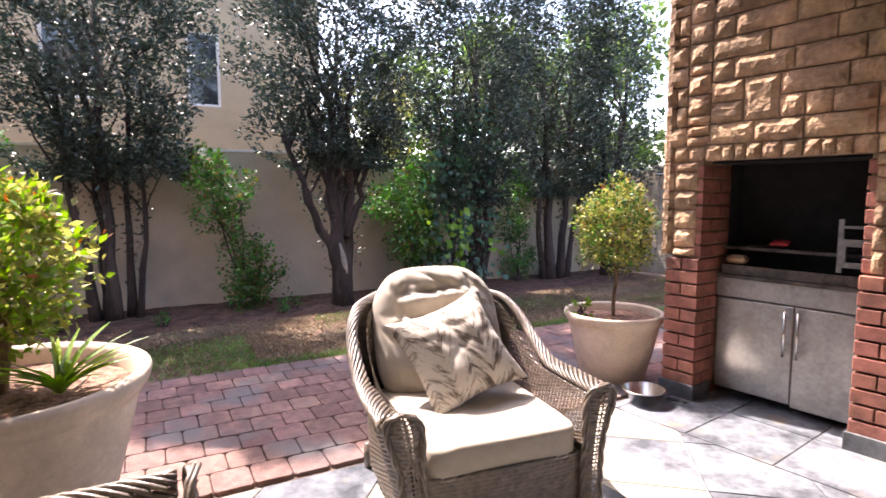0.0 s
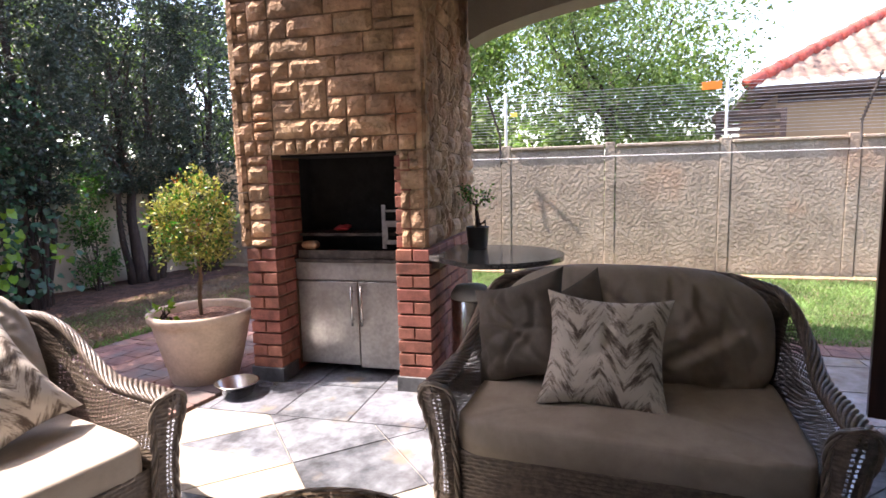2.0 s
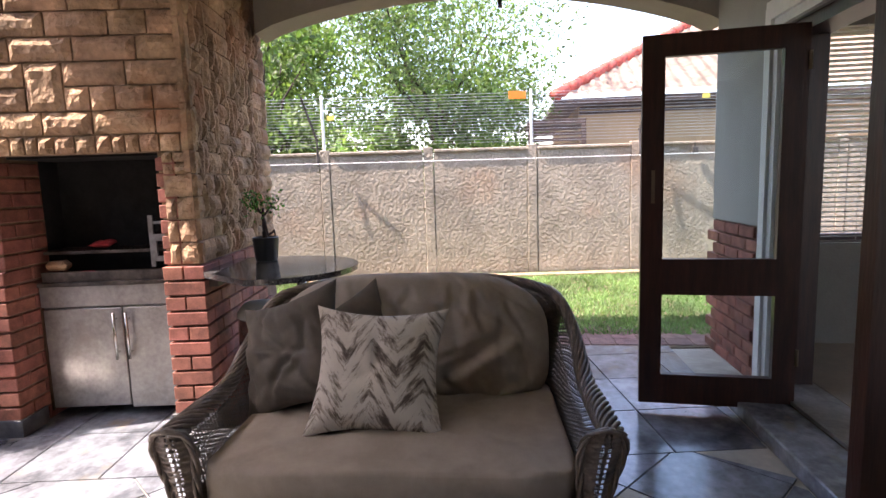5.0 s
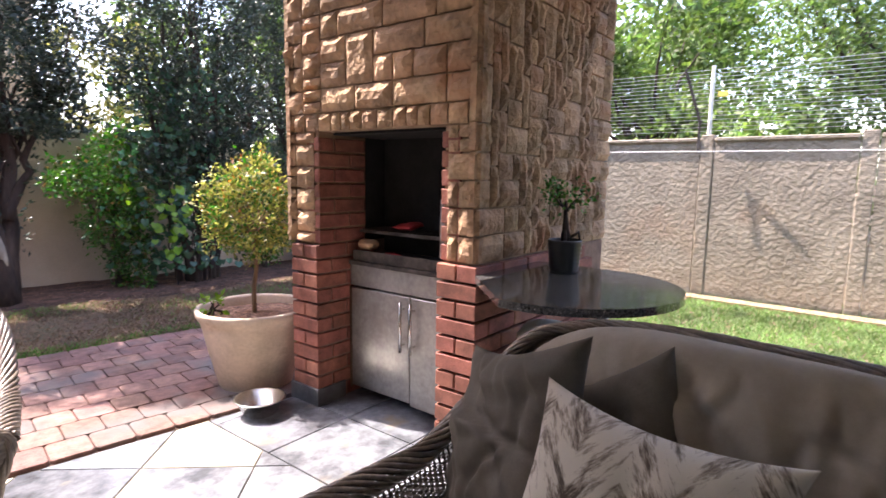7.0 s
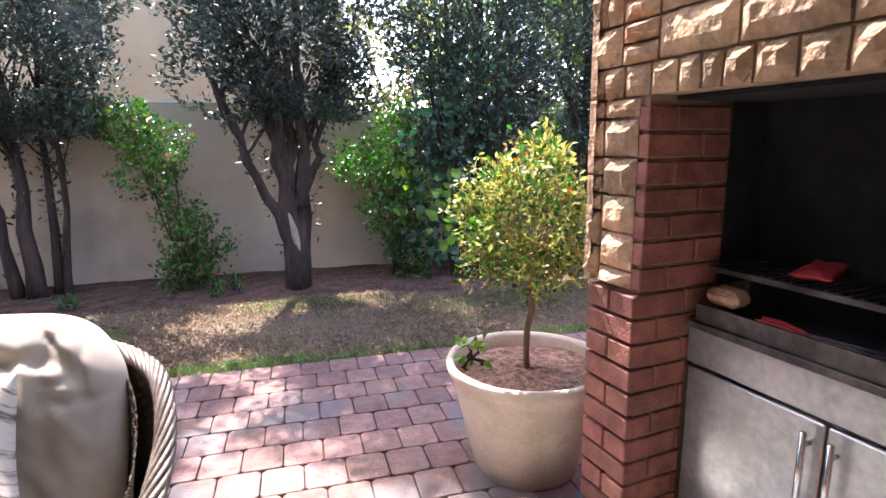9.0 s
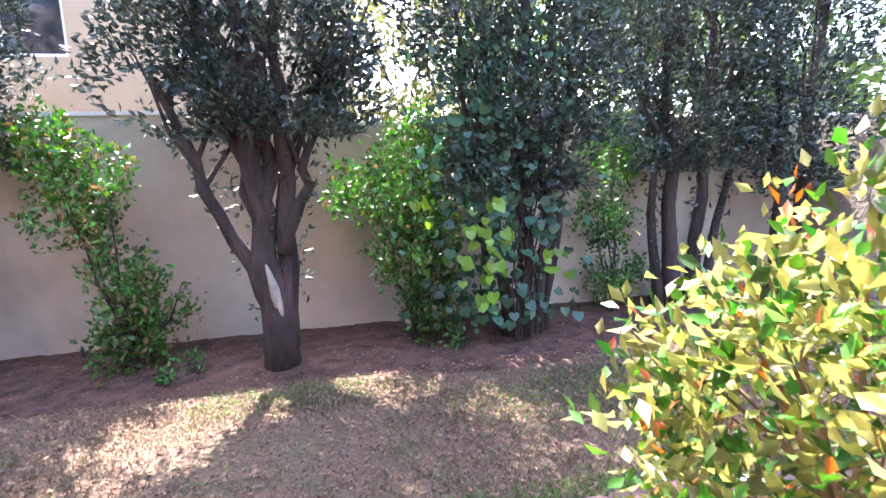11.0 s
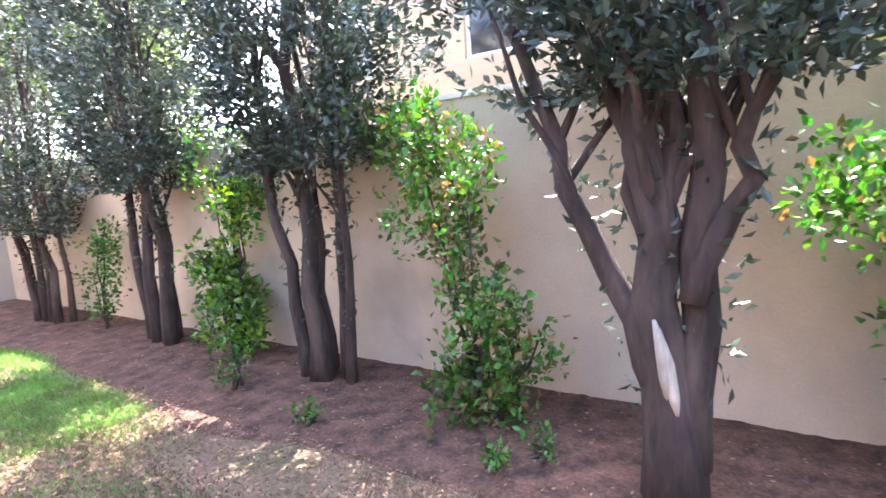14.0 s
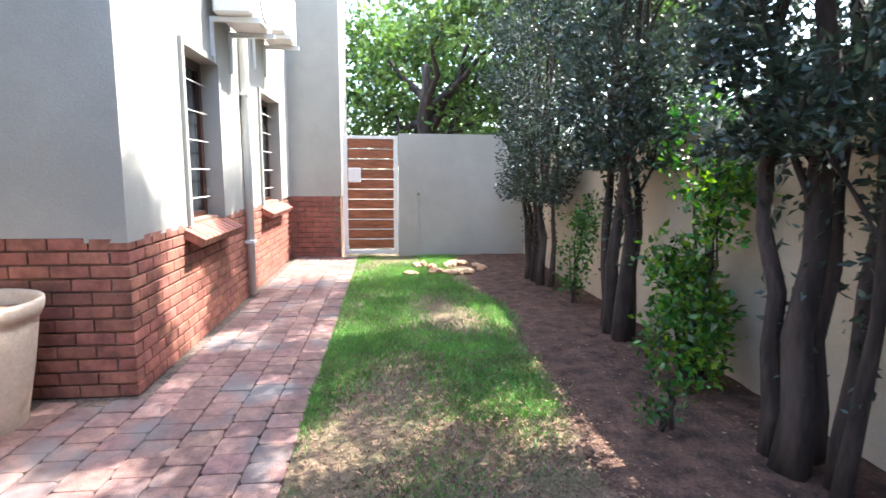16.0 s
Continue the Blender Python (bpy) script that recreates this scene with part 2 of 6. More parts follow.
def chevron_mat():
    """Cream cushion cloth with brushed grey-brown zigzag bands, in the object's own xy."""
    m = bpy.data.materials.new("chevron")
    m.use_nodes = True
    n, l = m.node_tree.nodes, m.node_tree.links
    b = n["Principled BSDF"]
    b.inputs["Roughness"].default_value = 0.9
    tc = n.new("ShaderNodeTexCoord")
    sep = n.new("ShaderNodeSeparateXYZ")
    l.new(tc.outputs["Object"], sep.inputs[0])

    def op(kind, a, c=None):
        q = n.new("ShaderNodeMath")
        q.operation = kind
        for i, v in enumerate((a, c)):
            if v is None:
                continue
            if isinstance(v, (int, float)):
                q.inputs[i].default_value = v
            else:
                l.new(v, q.inputs[i])
        return q.outputs[0]
    tri = op("PINGPONG", op("ADD", sep.outputs[0], 0.3), 0.095)
    h = op("ADD", op("MULTIPLY", tri, -1.15), sep.outputs[1])
    cmb = n.new("ShaderNodeCombineXYZ")
    l.new(op("MULTIPLY", h, 17.0), cmb.inputs[1])
    l.new(op("MULTIPLY", sep.outputs[0], 9.0), cmb.inputs[0])
    l.new(op("MULTIPLY", sep.outputs[2], 1.0), cmb.inputs[2])
    ns = n.new("ShaderNodeTexNoise")
    ns.inputs["Scale"].default_value = 1.0
    ns.inputs["Detail"].default_value = 6
    ns.inputs["Roughness"].default_value = 0.75
    l.new(cmb.outputs[0], ns.inputs["Vector"])
    r = n.new("ShaderNodeValToRGB")
    e = r.color_ramp.elements
    e[0].position, e[0].color = 0.485, (0.62, 0.57, 0.49, 1)
    e[1].position, e[1].color = 0.60, (0.105, 0.08, 0.062, 1)
    mid = e.new(0.535)
    mid.color = (0.36, 0.31, 0.255, 1)
    l.new(ns.outputs["Fac"], r.inputs[0])
    l.new(r.outputs[0], b.inputs["Base Color"])
    return m


M["chevron"] = chevron_mat()


# ---- plan, in metres ----
BX = 2.71                 # front of the braai at its garden end
BSKEW = 8.5               # degrees by which the braai turns from the garden wall's line
WALL_Y = 6.95             # face of the garden wall
LAWN_Y = 4.13             # edge between pavers and lawn
BED_Y = 5.68              # edge between lawn and soil bed
TILE_Y = 2.28             # edge of the tiled terrace
GATE_X = -7.64             # face of the end wall with the gate
HK = (-1.95, 3.04)         # corner of the house beside the terrace
HOUSE_S = -2.2            # terrace face of the house wall with the doors

HX, HY = HK
rnd = random.Random(4)


# ---- mesh helpers ----
def mesh_of(name, bm, smooth=False):
    me = bpy.data.meshes.new(name)
    bmesh.ops.recalc_face_normals(bm, faces=bm.faces)
    bm.to_mesh(me)
    bm.free()
    if smooth:
        me.polygons.foreach_set("use_smooth", [True] * len(me.polygons))
    return me


def thing(name, label, category, group="", kind="", at=(0, 0, 0), rz=0.0):
    ob = new(name)
    ob.empty_display_size = 0.1
    ob.matrix_basis = pose(*at, 0, 0, rz)
    return tagged(ob, label, category, group, kind)


def part(name, bm, material, parent=None, label="", smooth=False, kind="", loc=None, category=""):
    me = bm if isinstance(bm, bpy.types.Mesh) else mesh_of(name, bm, smooth)
    if not me.materials:
        me.materials.append(M[material] if isinstance(material, str) else material)
    ob = new(name, me)
    if parent is not None:
        ob.parent = parent
    if loc is not None:
        ob.matrix_basis = loc if isinstance(loc, Matrix) else Matrix.Translation(loc)
    return tagged(ob, label, category, "", kind)


def box(bm, x0, y0, z0, x1, y1, z1, bev=0.0, m=None):
    r = bmesh.ops.create_cube(bm, size=1.0, matrix=Matrix.Translation(((x0 + x1) / 2, (y0 + y1) / 2, (z0 + z1) / 2)) @ Matrix.Diagonal((abs(x1 - x0), abs(y1 - y0), abs(z1 - z0), 1)))
    vs = r["verts"]
    if bev:
        es = list({e for v in vs for e in v.link_edges})
        r2 = bmesh.ops.bevel(bm, geom=es, offset=bev, segments=1, affect="EDGES")
        vs = list({v for f in r2["faces"] for v in f.verts} | {v for v in vs if v.is_valid})
    if m is not None:
        bmesh.ops.transform(bm, matrix=m, verts=[v for v in vs if v.is_valid])
    return vs


def boxes(*specs, bev=0.0):
    bm = bmesh.new()
    for s in specs:
        box(bm, *s, bev=bev)
    return bm


def tube(bm, pts, radii, seg=8, cap=True):
    """A tapered tube along points."""
    pts = [Vector(p) for p in pts]
    if isinstance(radii, (int, float)):
        radii = [radii] * len(pts)
    rings = []
    side = None
    for i, p in enumerate(pts):
        d = (pts[min(i + 1, len(pts) - 1)] - pts[max(i - 1, 0)]).normalized()
        if side is None:
            side = d.orthogonal().normalized()
        side = (side - d * side.dot(d)).normalized()
        up = d.cross(side)
        rings.append([bm.verts.new(p + (side * math.cos(a) + up * math.sin(a)) * radii[i])
                      for a in (2 * math.pi * k / seg for k in range(seg))])
    for a, b in zip(rings, rings[1:]):
        for k in range(seg):
            bm.faces.new((a[k], a[(k + 1) % seg], b[(k + 1) % seg], b[k]))
    if cap:
        bm.faces.new(rings[0][::-1])
        bm.faces.new(rings[-1])
    return bm


def lathe(bm, prof, seg=32, centre=(0, 0, 0)):
    """Turns a profile of (radius, height) about the z axis."""
    c = Vector(centre)
    rings = []
    for r, z in prof:
        if r < 1e-4:
            rings.append([bm.verts.new(c + Vector((0, 0, z)))])
        else:
            rings.append([bm.verts.new(c + Vector((r * math.cos(2 * math.pi * k / seg), r * math.sin(2 * math.pi * k / seg), z))) for k in range(seg)])
    for a, b in zip(rings, rings[1:]):
        for k in range(seg):
            k2 = (k + 1) % seg
            if len(a) == 1 and len(b) == 1:
                continue
            if len(a) == 1:
                bm.faces.new((a[0], b[k2], b[k]))
            elif len(b) == 1:
                bm.faces.new((a[k], a[k2], b[0]))
            else:
                bm.faces.new((a[k], a[k2], b[k2], b[k]))
    return bm


def prism(bm, poly, z0, z1, m=None):
    a = [bm.verts.new((x, y, z0)) for x, y in poly]
    b = [bm.verts.new((x, y, z1)) for x, y in poly]
    n = len(poly)
    bm.faces.new(a[::-1])
    bm.faces.new(b)
    for i in range(n):
        bm.faces.new((a[i], a[(i + 1) % n], b[(i + 1) % n], b[i]))
    if m is not None:
        bmesh.ops.transform(bm, matrix=m, verts=a + b)
    return a + b


def prism_bm(poly, z0, z1):
    bm = bmesh.new()
    prism(bm, poly, z0, z1)
    return bm


def grid_mesh(name, x0, x1, y0, y1, nx, ny, height):
    xs, ys = np.meshgrid(np.linspace(x0, x1, nx + 1), np.linspace(y0, y1, ny + 1))
    zs = np.vectorize(height)(xs, ys)
    verts = np.stack([xs.ravel(), ys.ravel(), zs.ravel()], 1)
    i = np.arange(nx * ny)
    a = (i // nx) * (nx + 1) + i % nx
    faces = np.stack([a, a + 1, a + nx + 2, a + nx + 1], 1)
    return arrays_mesh(name, verts, faces, True)


def arrays_mesh(name, verts, faces, smooth=False):
    me = bpy.data.meshes.new(name)
    nv, (nf, k) = len(verts), faces.shape
    me.vertices.add(nv)
    me.vertices.foreach_set("co", np.asarray(verts, np.float32).ravel())
    me.loops.add(nf * k)
    me.loops.foreach_set("vertex_index", np.asarray(faces, np.int32).ravel())
    me.polygons.add(nf)
    me.polygons.foreach_set("loop_start", np.arange(nf, dtype=np.int32) * k)
    if smooth:
        me.polygons.foreach_set("use_smooth", np.ones(nf, bool))
    me.update(calc_edges=True)
    return me


def leaves_mesh(name, centres, size, rng, aspect=0.45, up=0.3, out=None, fold=0.25, vary=0.35):
    """Many small folded leaves (two triangles-pairs each) round the given centres, as one mesh."""
    n = len(centres)
    c = np.asarray(centres, float)
    d = rng.normal(size=(n, 3))
    if out is not None:
        d += out * 1.1
    d[:, 2] += up
    d /= np.linalg.norm(d, axis=1, keepdims=True)
    s = np.cross(d, rng.normal(size=(n, 3)))
    s /= np.linalg.norm(s, axis=1, keepdims=True) + 1e-9
    nn = np.cross(d, s)
    ln = size * (1 + vary * rng.uniform(-1, 1, (n, 1)))
    w = ln * aspect / 2
    base = c
    tip = c + d * ln
    left = c + d * ln * 0.45 + s * w + nn * w * fold * 2
    right = c + d * ln * 0.45 - s * w + nn * w * fold * 2
    verts = np.stack([base, left, tip, right], 1).reshape(-1, 3)
    i = np.arange(n)[:, None] * 4
    faces = np.concatenate([i + [0, 1, 2], i + [0, 2, 3]], 1).reshape(-1, 3)
    return arrays_mesh(name, verts, faces)


# ---- ground ----
def bed_height(x, y):
    e = BED_Y + 0.10 * math.sin(x * 1.3) + 0.05 * math.sin(x * 3.1 + 1)
    k = min(1, max(0, (y - e) / 0.35))
    return -0.012 + k * 0.026 + (0.014 * noise.noise(Vector((x * 5, y * 5, 0))) + 0.01 * noise.noise(Vector((x * 17, y * 17, 3)))) * k


ground = part("ground", grid_mesh("ground", -400, 400, -400, 400, 20, 20, lambda x, y: -0.09), "turf", label="dry brown earth around the garden", kind="structure")
bed = part("soil_bed", grid_mesh("soil_bed", GATE_X, 9, LAWN_Y + 0.75, WALL_Y + 0.05, 420, 60, bed_height), "soil", label="bare reddish brown soil bed along the garden wall", kind="structure")
lawn = part("lawn_soil", boxes((GATE_X, LAWN_Y, -0.08, 9, BED_Y + 0.1, -0.008)), "turf", label="worn lawn strip with dry thatch between pavers and bed", kind="structure")
lawn_far = part("lawn_beyond", prism_bm([(4.75, -9), (9.2, -9), (7.25, LAWN_Y), (4.2, LAWN_Y)], -0.08, -0.004), "turf", label="green lawn before the boundary wall", kind="structure")

# ---- garden wall, end wall, boundary wall ----
WALL_H, WALL_STEP = (1.86, 1.75), 1.25      # the wall is lower beyond the step
gw = part("wall_garden", boxes((GATE_X - 0.2, WALL_Y, -0.09, WALL_STEP, WALL_Y + 0.22, WALL_H[0]), (WALL_STEP, WALL_Y, -0.09, 9.2, WALL_Y + 0.22, WALL_H[1])), "plaster_beige", label="tall beige plastered garden wall behind the trees", kind="structure")
part("wall_coping", boxes((GATE_X - 0.2, WALL_Y - 0.02, WALL_H[0], WALL_STEP + 0.02, WALL_Y + 0.24, WALL_H[0] + 0.03), (WALL_STEP + 0.021, WALL_Y - 0.02, WALL_H[1], 9.2, WALL_Y + 0.24, WALL_H[1] + 0.03)), "white_paint", gw, label="pale coping along the wall top")
GY0, GY1 = 3.88, 4.80     # gate opening
ew = part("wall_end", boxes((GATE_X - 0.2, GY1, -0.09, GATE_X, WALL_Y, 2.02)), "plaster_grey", label="grey plastered end wall beside the wooden gate", kind="structure")

FW_O, FW_A = (6.9, 7.0), 6.8      # corner with the garden wall, and the angle by which the boundary wall turns from y
fw = thing("boundary_wall", "rough precast concrete boundary wall with posts", "wall", kind="structure", at=(*FW_O, 0), rz=FW_A)
FW_H = 1.74
FY = [-0.88 - 1.435 * i for i in range(13)]
part("panel", boxes((0.03, -0.805, -0.09, 0.10, 0.02, FW_H)), "concrete_wall", fw)
for i, y in enumerate(FY[:-1]):
    part("panel", boxes((0.03, FY[i + 1] + 0.075, -0.09, 0.10, y - 0.075, FW_H)), "concrete_wall", fw)
for y in FY:
    part("post", boxes((0.024, y - 0.066, -0.09, 0.14, y + 0.066, FW_H + 0.075), bev=0.008), "concrete_wall", fw)
for i, y in enumerate(FY[:-1]):
    part("coping", boxes((0.0, FY[i + 1] + 0.078, FW_H + 0.001, 0.13, y - 0.078, FW_H + 0.045), bev=0.01), "concrete_wall", fw)

# ---- house wing ----
def wall_with_holes(bm, x0, x1, z0, z1, y0, y1, holes):
    """A wall along x with rectangular openings (xa, xb, za, zb)."""
    xs = sorted({x0, x1, *[v for h in holes for v in h[:2]]})
    zs = sorted({z0, z1, *[v for h in holes for v in h[2:]]})
    for a, b in zip(xs, xs[1:]):
        for c, d in zip(zs, zs[1:]):
            mx, mz = (a + b) / 2, (c + d) / 2
            if not any(h[0] < mx < h[1] and h[2] < mz < h[3] for h in holes):
                box(bm, a, y0, c, b, y1, d)
    bmesh.ops.remove_doubles(bm, verts=bm.verts[:], dist=1e-4)


WINS = [(-3.88, -3.02, 0.96, 2.36), (-6.75, -5.6, 0.96, 2.36)]
house = thing("house", "two storey house wing with grey plaster over red brick", "house", kind="structure")
bm = bmesh.new()
wall_with_holes(bm, GATE_X, HX, 0.99, 5.4, HY - 0.25, HY, WINS)
box(bm, HX - 0.25, -4.5, 0.99, HX, HY - 0.25, 5.4)
part("wall", bm, "plaster_grey", house)
bm = boxes((GATE_X, HY - 0.25, -0.09, HX - 0.02, HY - 0.02, 0.985), (HX - 0.25, -4.5, -0.09, HX - 0.02, HY - 0.25, 0.985))
part("brick_backing", bm, "mortar", house)
# projecting bay by the gate
bay = boxes((GATE_X - 1.5, 2.0, 0.99, GATE_X, 3.86, 5.4))
part("bay_wall", bay, "plaster_grey", house)
part("bay_plinth", boxes((GATE_X - 1.5, 2.0, -0.09, GATE_X - 0.02, 3.84, 0.985)), "mortar", house)

# ---- terrace floor ----
terrace = part("terrace_slab", boxes((HX, HOUSE_S, -0.09, 4.5, TILE_Y, -0.012)), "grout", label="tiled terrace floor of slate and cream tiles", kind="structure")
paving = part("paving_bed", boxes((GATE_X, TILE_Y, -0.09, 4.1, LAWN_Y, -0.022), (4.5, -6, -0.09, 5.1, TILE_Y, -0.022)), "joint", label="red brick paving with sandy joints", kind="structure")

# ---- braai ----
BR = pose(BX - 0.005, 2.272, 0, 0, 0, BSKEW)      # local: -x is the front's outward side, y runs to the garden end at 0, going negative to the house side
braai = thing("braai", "built-in braai of red brick below and rough sandstone above", "fireplace", kind="structure", at=(BX - 0.005, 2.272, 0), rz=BSKEW)
PW, OW, DEPTH = 0.22, 0.85, 1.50
LEN = PW * 2 + OW
TOP = 3.3
bm = boxes((0.03, -PW + 0.01, 0, DEPTH - 0.02, -0.03, 0.93), (0.03, -LEN + 0.03, 0, DEPTH - 0.02, -PW - OW - 0.01, 0.93), (0.55, -PW - OW, 0, DEPTH - 0.02, -PW, 0.93))
part("brick_core", bm, "mortar", braai)
bm = boxes((0.04, -PW + 0.012, 0.93, DEPTH - 0.03, -0.04, TOP), (0.04, -LEN + 0.04, 0.93, DEPTH - 0.03, -PW - OW - 0.012, TOP), (0.04, -PW - OW - 0.011, 1.55, DEPTH - 0.03, -PW + 0.011, TOP), (0.60, -PW - OW, 0.93, DEPTH - 0.03, -PW, 1.55))
part("stone_core", bm, "mortar_stone", braai)

# ---- terrace roof and arch ----
bm = bmesh.new()
arch = thing("arch_beam", "arched plastered beam across the terrace end", "beam", kind="structure", at=(4.02, 1.12, 0), rz=BSKEW)
A0, A1 = 0.0, -3.42
n = 28
pts = [(A1, 3.1), (A0, 3.1)] + [(A0 + (A1 - A0) * k / n, 2.43 + 0.30 * math.sin(math.pi * k / n) ** 0.75) for k in range(n + 1)]
vs0 = [bm.verts.new((0, y, z)) for y, z in pts]
vs1 = [bm.verts.new((0.28, y, z)) for y, z in pts]
for i in range(1, len(pts) - 2):
    k = i + 1
    t0, t1 = bm.verts.new((0, pts[k][0], 3.1)), bm.verts.new((0, pts[k + 1][0], 3.1))
    u0, u1 = bm.verts.new((0.28, pts[k][0], 3.1)), bm.verts.new((0.28, pts[k + 1][0], 3.1))
    bm.faces.new((vs0[k], vs0[k + 1], t1, t0))
    bm.faces.new((vs1[k + 1], vs1[k], u0, u1))
    bm.faces.new((vs0[k], vs1[k], vs1[k + 1], vs0[k + 1]))
part("beam", bm, "plaster_patio", arch)
part("ceiling", boxes((HX, -4.5, 3.1, 4.75, 2.30, 3.25)), "ceiling_paint", label="painted terrace ceiling", kind="structure")

# ---- trees and plants ----
rng = np.random.default_rng(7)


def wobble(p, q, n, amp, r):
    """Points of an uneven line from p to q."""
    p, q = Vector(p), Vector(q)
    out = []
    for i in range(n + 1):
        k = i / n
        a = amp * math.sin(math.pi * k)
        out.append(p.lerp(q, k) + Vector((r.uniform(-a, a), r.uniform(-a, a), 0)))
    return out


def column_points(r, x, y, z0, z1, rx, ry, n, holes=0.35):
    """Leaf places in a narrow uneven column, dense towards its outside, with gaps."""
    k = r.uniform(0, 1, n)
    z = z0 + (z1 - z0) * k
    prof = np.clip(np.sin(np.pi * np.clip(0.14 + 0.80 * k, 0, 1)), 0.25, 1) ** 0.6
    a = r.uniform(0, 2 * np.pi, n)
    rad = np.sqrt(r.uniform(0.12, 1, n))
    lump = 1 + 0.22 * np.sin(a * 3 + z * 2.3 + x) + 0.16 * np.sin(a * 5 - z * 4.1) + 0.1 * np.sin(z * 9 + a)
    px = x + np.cos(a) * rx * rad * prof * lump
    py = y + np.sin(a) * ry * rad * prof * lump
    keep = (np.sin(px * 7.3 + z * 5.1) + np.sin(py * 8.7 - z * 6.3 + px * 3) + np.sin(z * 11 + px * 4)) > -1.5 * (1 - holes)
    pts = np.stack([px, py, z], 1)[keep]
    return pts, np.stack([np.cos(a), np.sin(a), 0 * a], 1)[keep]


def columnar_tree(name, label, x, y, stems, z0, z1, rx, ry, n, leaf=0.06, seed=1, material="leaf_dark", scar=None, group=""):
    r = random.Random(seed)
    rr = np.random.default_rng(seed)
    t = thing(name, label, "tree", group, at=(x, y, 0.03))
    bm = bmesh.new()
    for s in stems:
        # each stem: foot offset x, y, foot radius, top offset x, y, top height, start height
        fx, fy, fr, tx, ty, tz = s[:6]
        sz = s[6] if len(s) > 6 else -0.1
        pts = wobble((fx, fy, sz), (tx, ty, tz), 9, 0.05, r)
        rad = [fr * (1.28 if (i == 0 and sz < 0) else 1.12 if (i == 1 and sz < 0) else 1) * (1 - 0.075 * i) for i in range(10)]
        tube(bm, pts, rad, 9)
        for b in range(5):
            k = r.uniform(0.42, 0.98)
            i = int(k * 9)
            p = pts[i]
            a = r.uniform(0, 6.28)
            q = p + Vector((math.cos(a) * rx * 0.42, math.sin(a) * ry * 0.5, r.uniform(0.55, 1.2)))
            tube(bm, wobble(p, q, 4, 0.04, r), [fr * 0.32, fr * 0.26, fr * 0.2, fr * 0.14, fr * 0.08], 5, False)
    for v in bm.verts:
        v.co += Vector((noise.noise(v.co * 9), noise.noise(v.co * 9 + Vector((5, 5, 5))), 0)) * 0.012
    part("trunk", bm, "bark", t, smooth=True)
    if scar:
        bm = bmesh.new()
        for sx, sy, sz0, sz1, w in scar:
            tube(bm, [(sx, sy, sz0), (sx - 0.01, sy - 0.008, sz0 + (sz1 - sz0) * 0.3), (sx - 0.025, sy - 0.008, sz0 + (sz1 - sz0) * 0.7), (sx - 0.05, sy + 0.004, sz1)], [w * 0.55, w * 1.05, w, w * 0.45], 8)
        part("bare_patch", bm, "bark_pale", t, "pale bare wood where the bark is gone", smooth=True)
    pts, out = column_points(rr, 0, 0, z0, z1, rx, ry, n)
    m = n // 60
    st = np.array([q[:6] for q in stems])[rr.integers(0, len(stems), m)]
    k = rr.uniform(0, 1, m) ** 0.45
    zz = 0.05 + k * (z0 + 0.5)
    f = zz / st[:, 5]
    low = np.stack([st[:, 0] + (st[:, 3] - st[:, 0]) * f, st[:, 1] + (st[:, 4] - st[:, 1]) * f, zz], 1)
    low += rr.normal(size=(m, 3)) * (0.025 + 0.10 * k[:, None] ** 4)
    pts, out = np.concatenate([pts, low]), np.concatenate([out, rr.normal(size=(m, 3)) * 0.3])
    part("crown", leaves_mesh("crown", pts, leaf, rr, 0.42, up=0.5, out=out), material, t)
    return t


def shrub(name, label, x, y, blobs, n, leaf, material, seed, twigs=5, h=1.0, second=None, z=0.03, aspect=0.55, category="shrub"):
    rr = np.random.default_rng(seed)
    r = random.Random(seed)
    t = thing(name, label, category, at=(x, y, z))
    bm = bmesh.new()
    for i in range(twigs):
        b = blobs[i % len(blobs)]
        q = (b[0] + r.uniform(-0.3, 0.3) * b[3], b[1] + r.uniform(-.3, .3) * b[3], b[2] + b[4] * 0.5)
        tube(bm, wobble((r.uniform(-.04, .04), r.uniform(-.04, .04), -0.05), q, 5, 0.04, r), [0.013, 0.012, 0.01, 0.008, 0.006, 0.003], 5, False)
    part("stem", bm, "bark", t, smooth=True)
    w = np.array([b[3] ** 2 * b[4] for b in blobs])
    which = rr.choice(len(blobs), n, p=w / w.sum())
    d = rr.normal(size=(n, 3))
    d /= np.linalg.norm(d, axis=1, keepdims=True)
    rad = rr.uniform(0.25, 1, (n, 1)) ** 0.6
    B = np.array([b[:5] for b in blobs])[which]
    lump = 1 + 0.25 * np.sin(d[:, :1] * 7 + d[:, 2:] * 5 + which[:, None])
    pts = B[:, :3] + d * rad * lump * np.stack([B[:, 3], B[:, 3], B[:, 4]], 1)
    m = max(3, n // 16)
    tips = pts[rr.integers(0, n, m)]
    sprig = rr.integers(0, m, n)
    pts = tips[sprig] + rr.normal(size=(n, 3)) * leaf * np.array([0.75, 0.75, 0.95])
    d = (pts - tips[sprig]) / leaf + d * 0.5
    d /= np.linalg.norm(d, axis=1, keepdims=True)
    pts[:, 2] = np.maximum(pts[:, 2], 0.02)
    if second:
        k = rr.uniform(size=n) < second[1]
        part("new_leaves", leaves_mesh("new_leaves", pts[k], leaf, rr, aspect, up=0.5, out=d[k]), second[0], t, second[2])
        pts, d = pts[~k], d[~k]
    part("leaves", leaves_mesh("leaves", pts, leaf, rr, aspect, up=0.4, out=d), material, t)
    return t


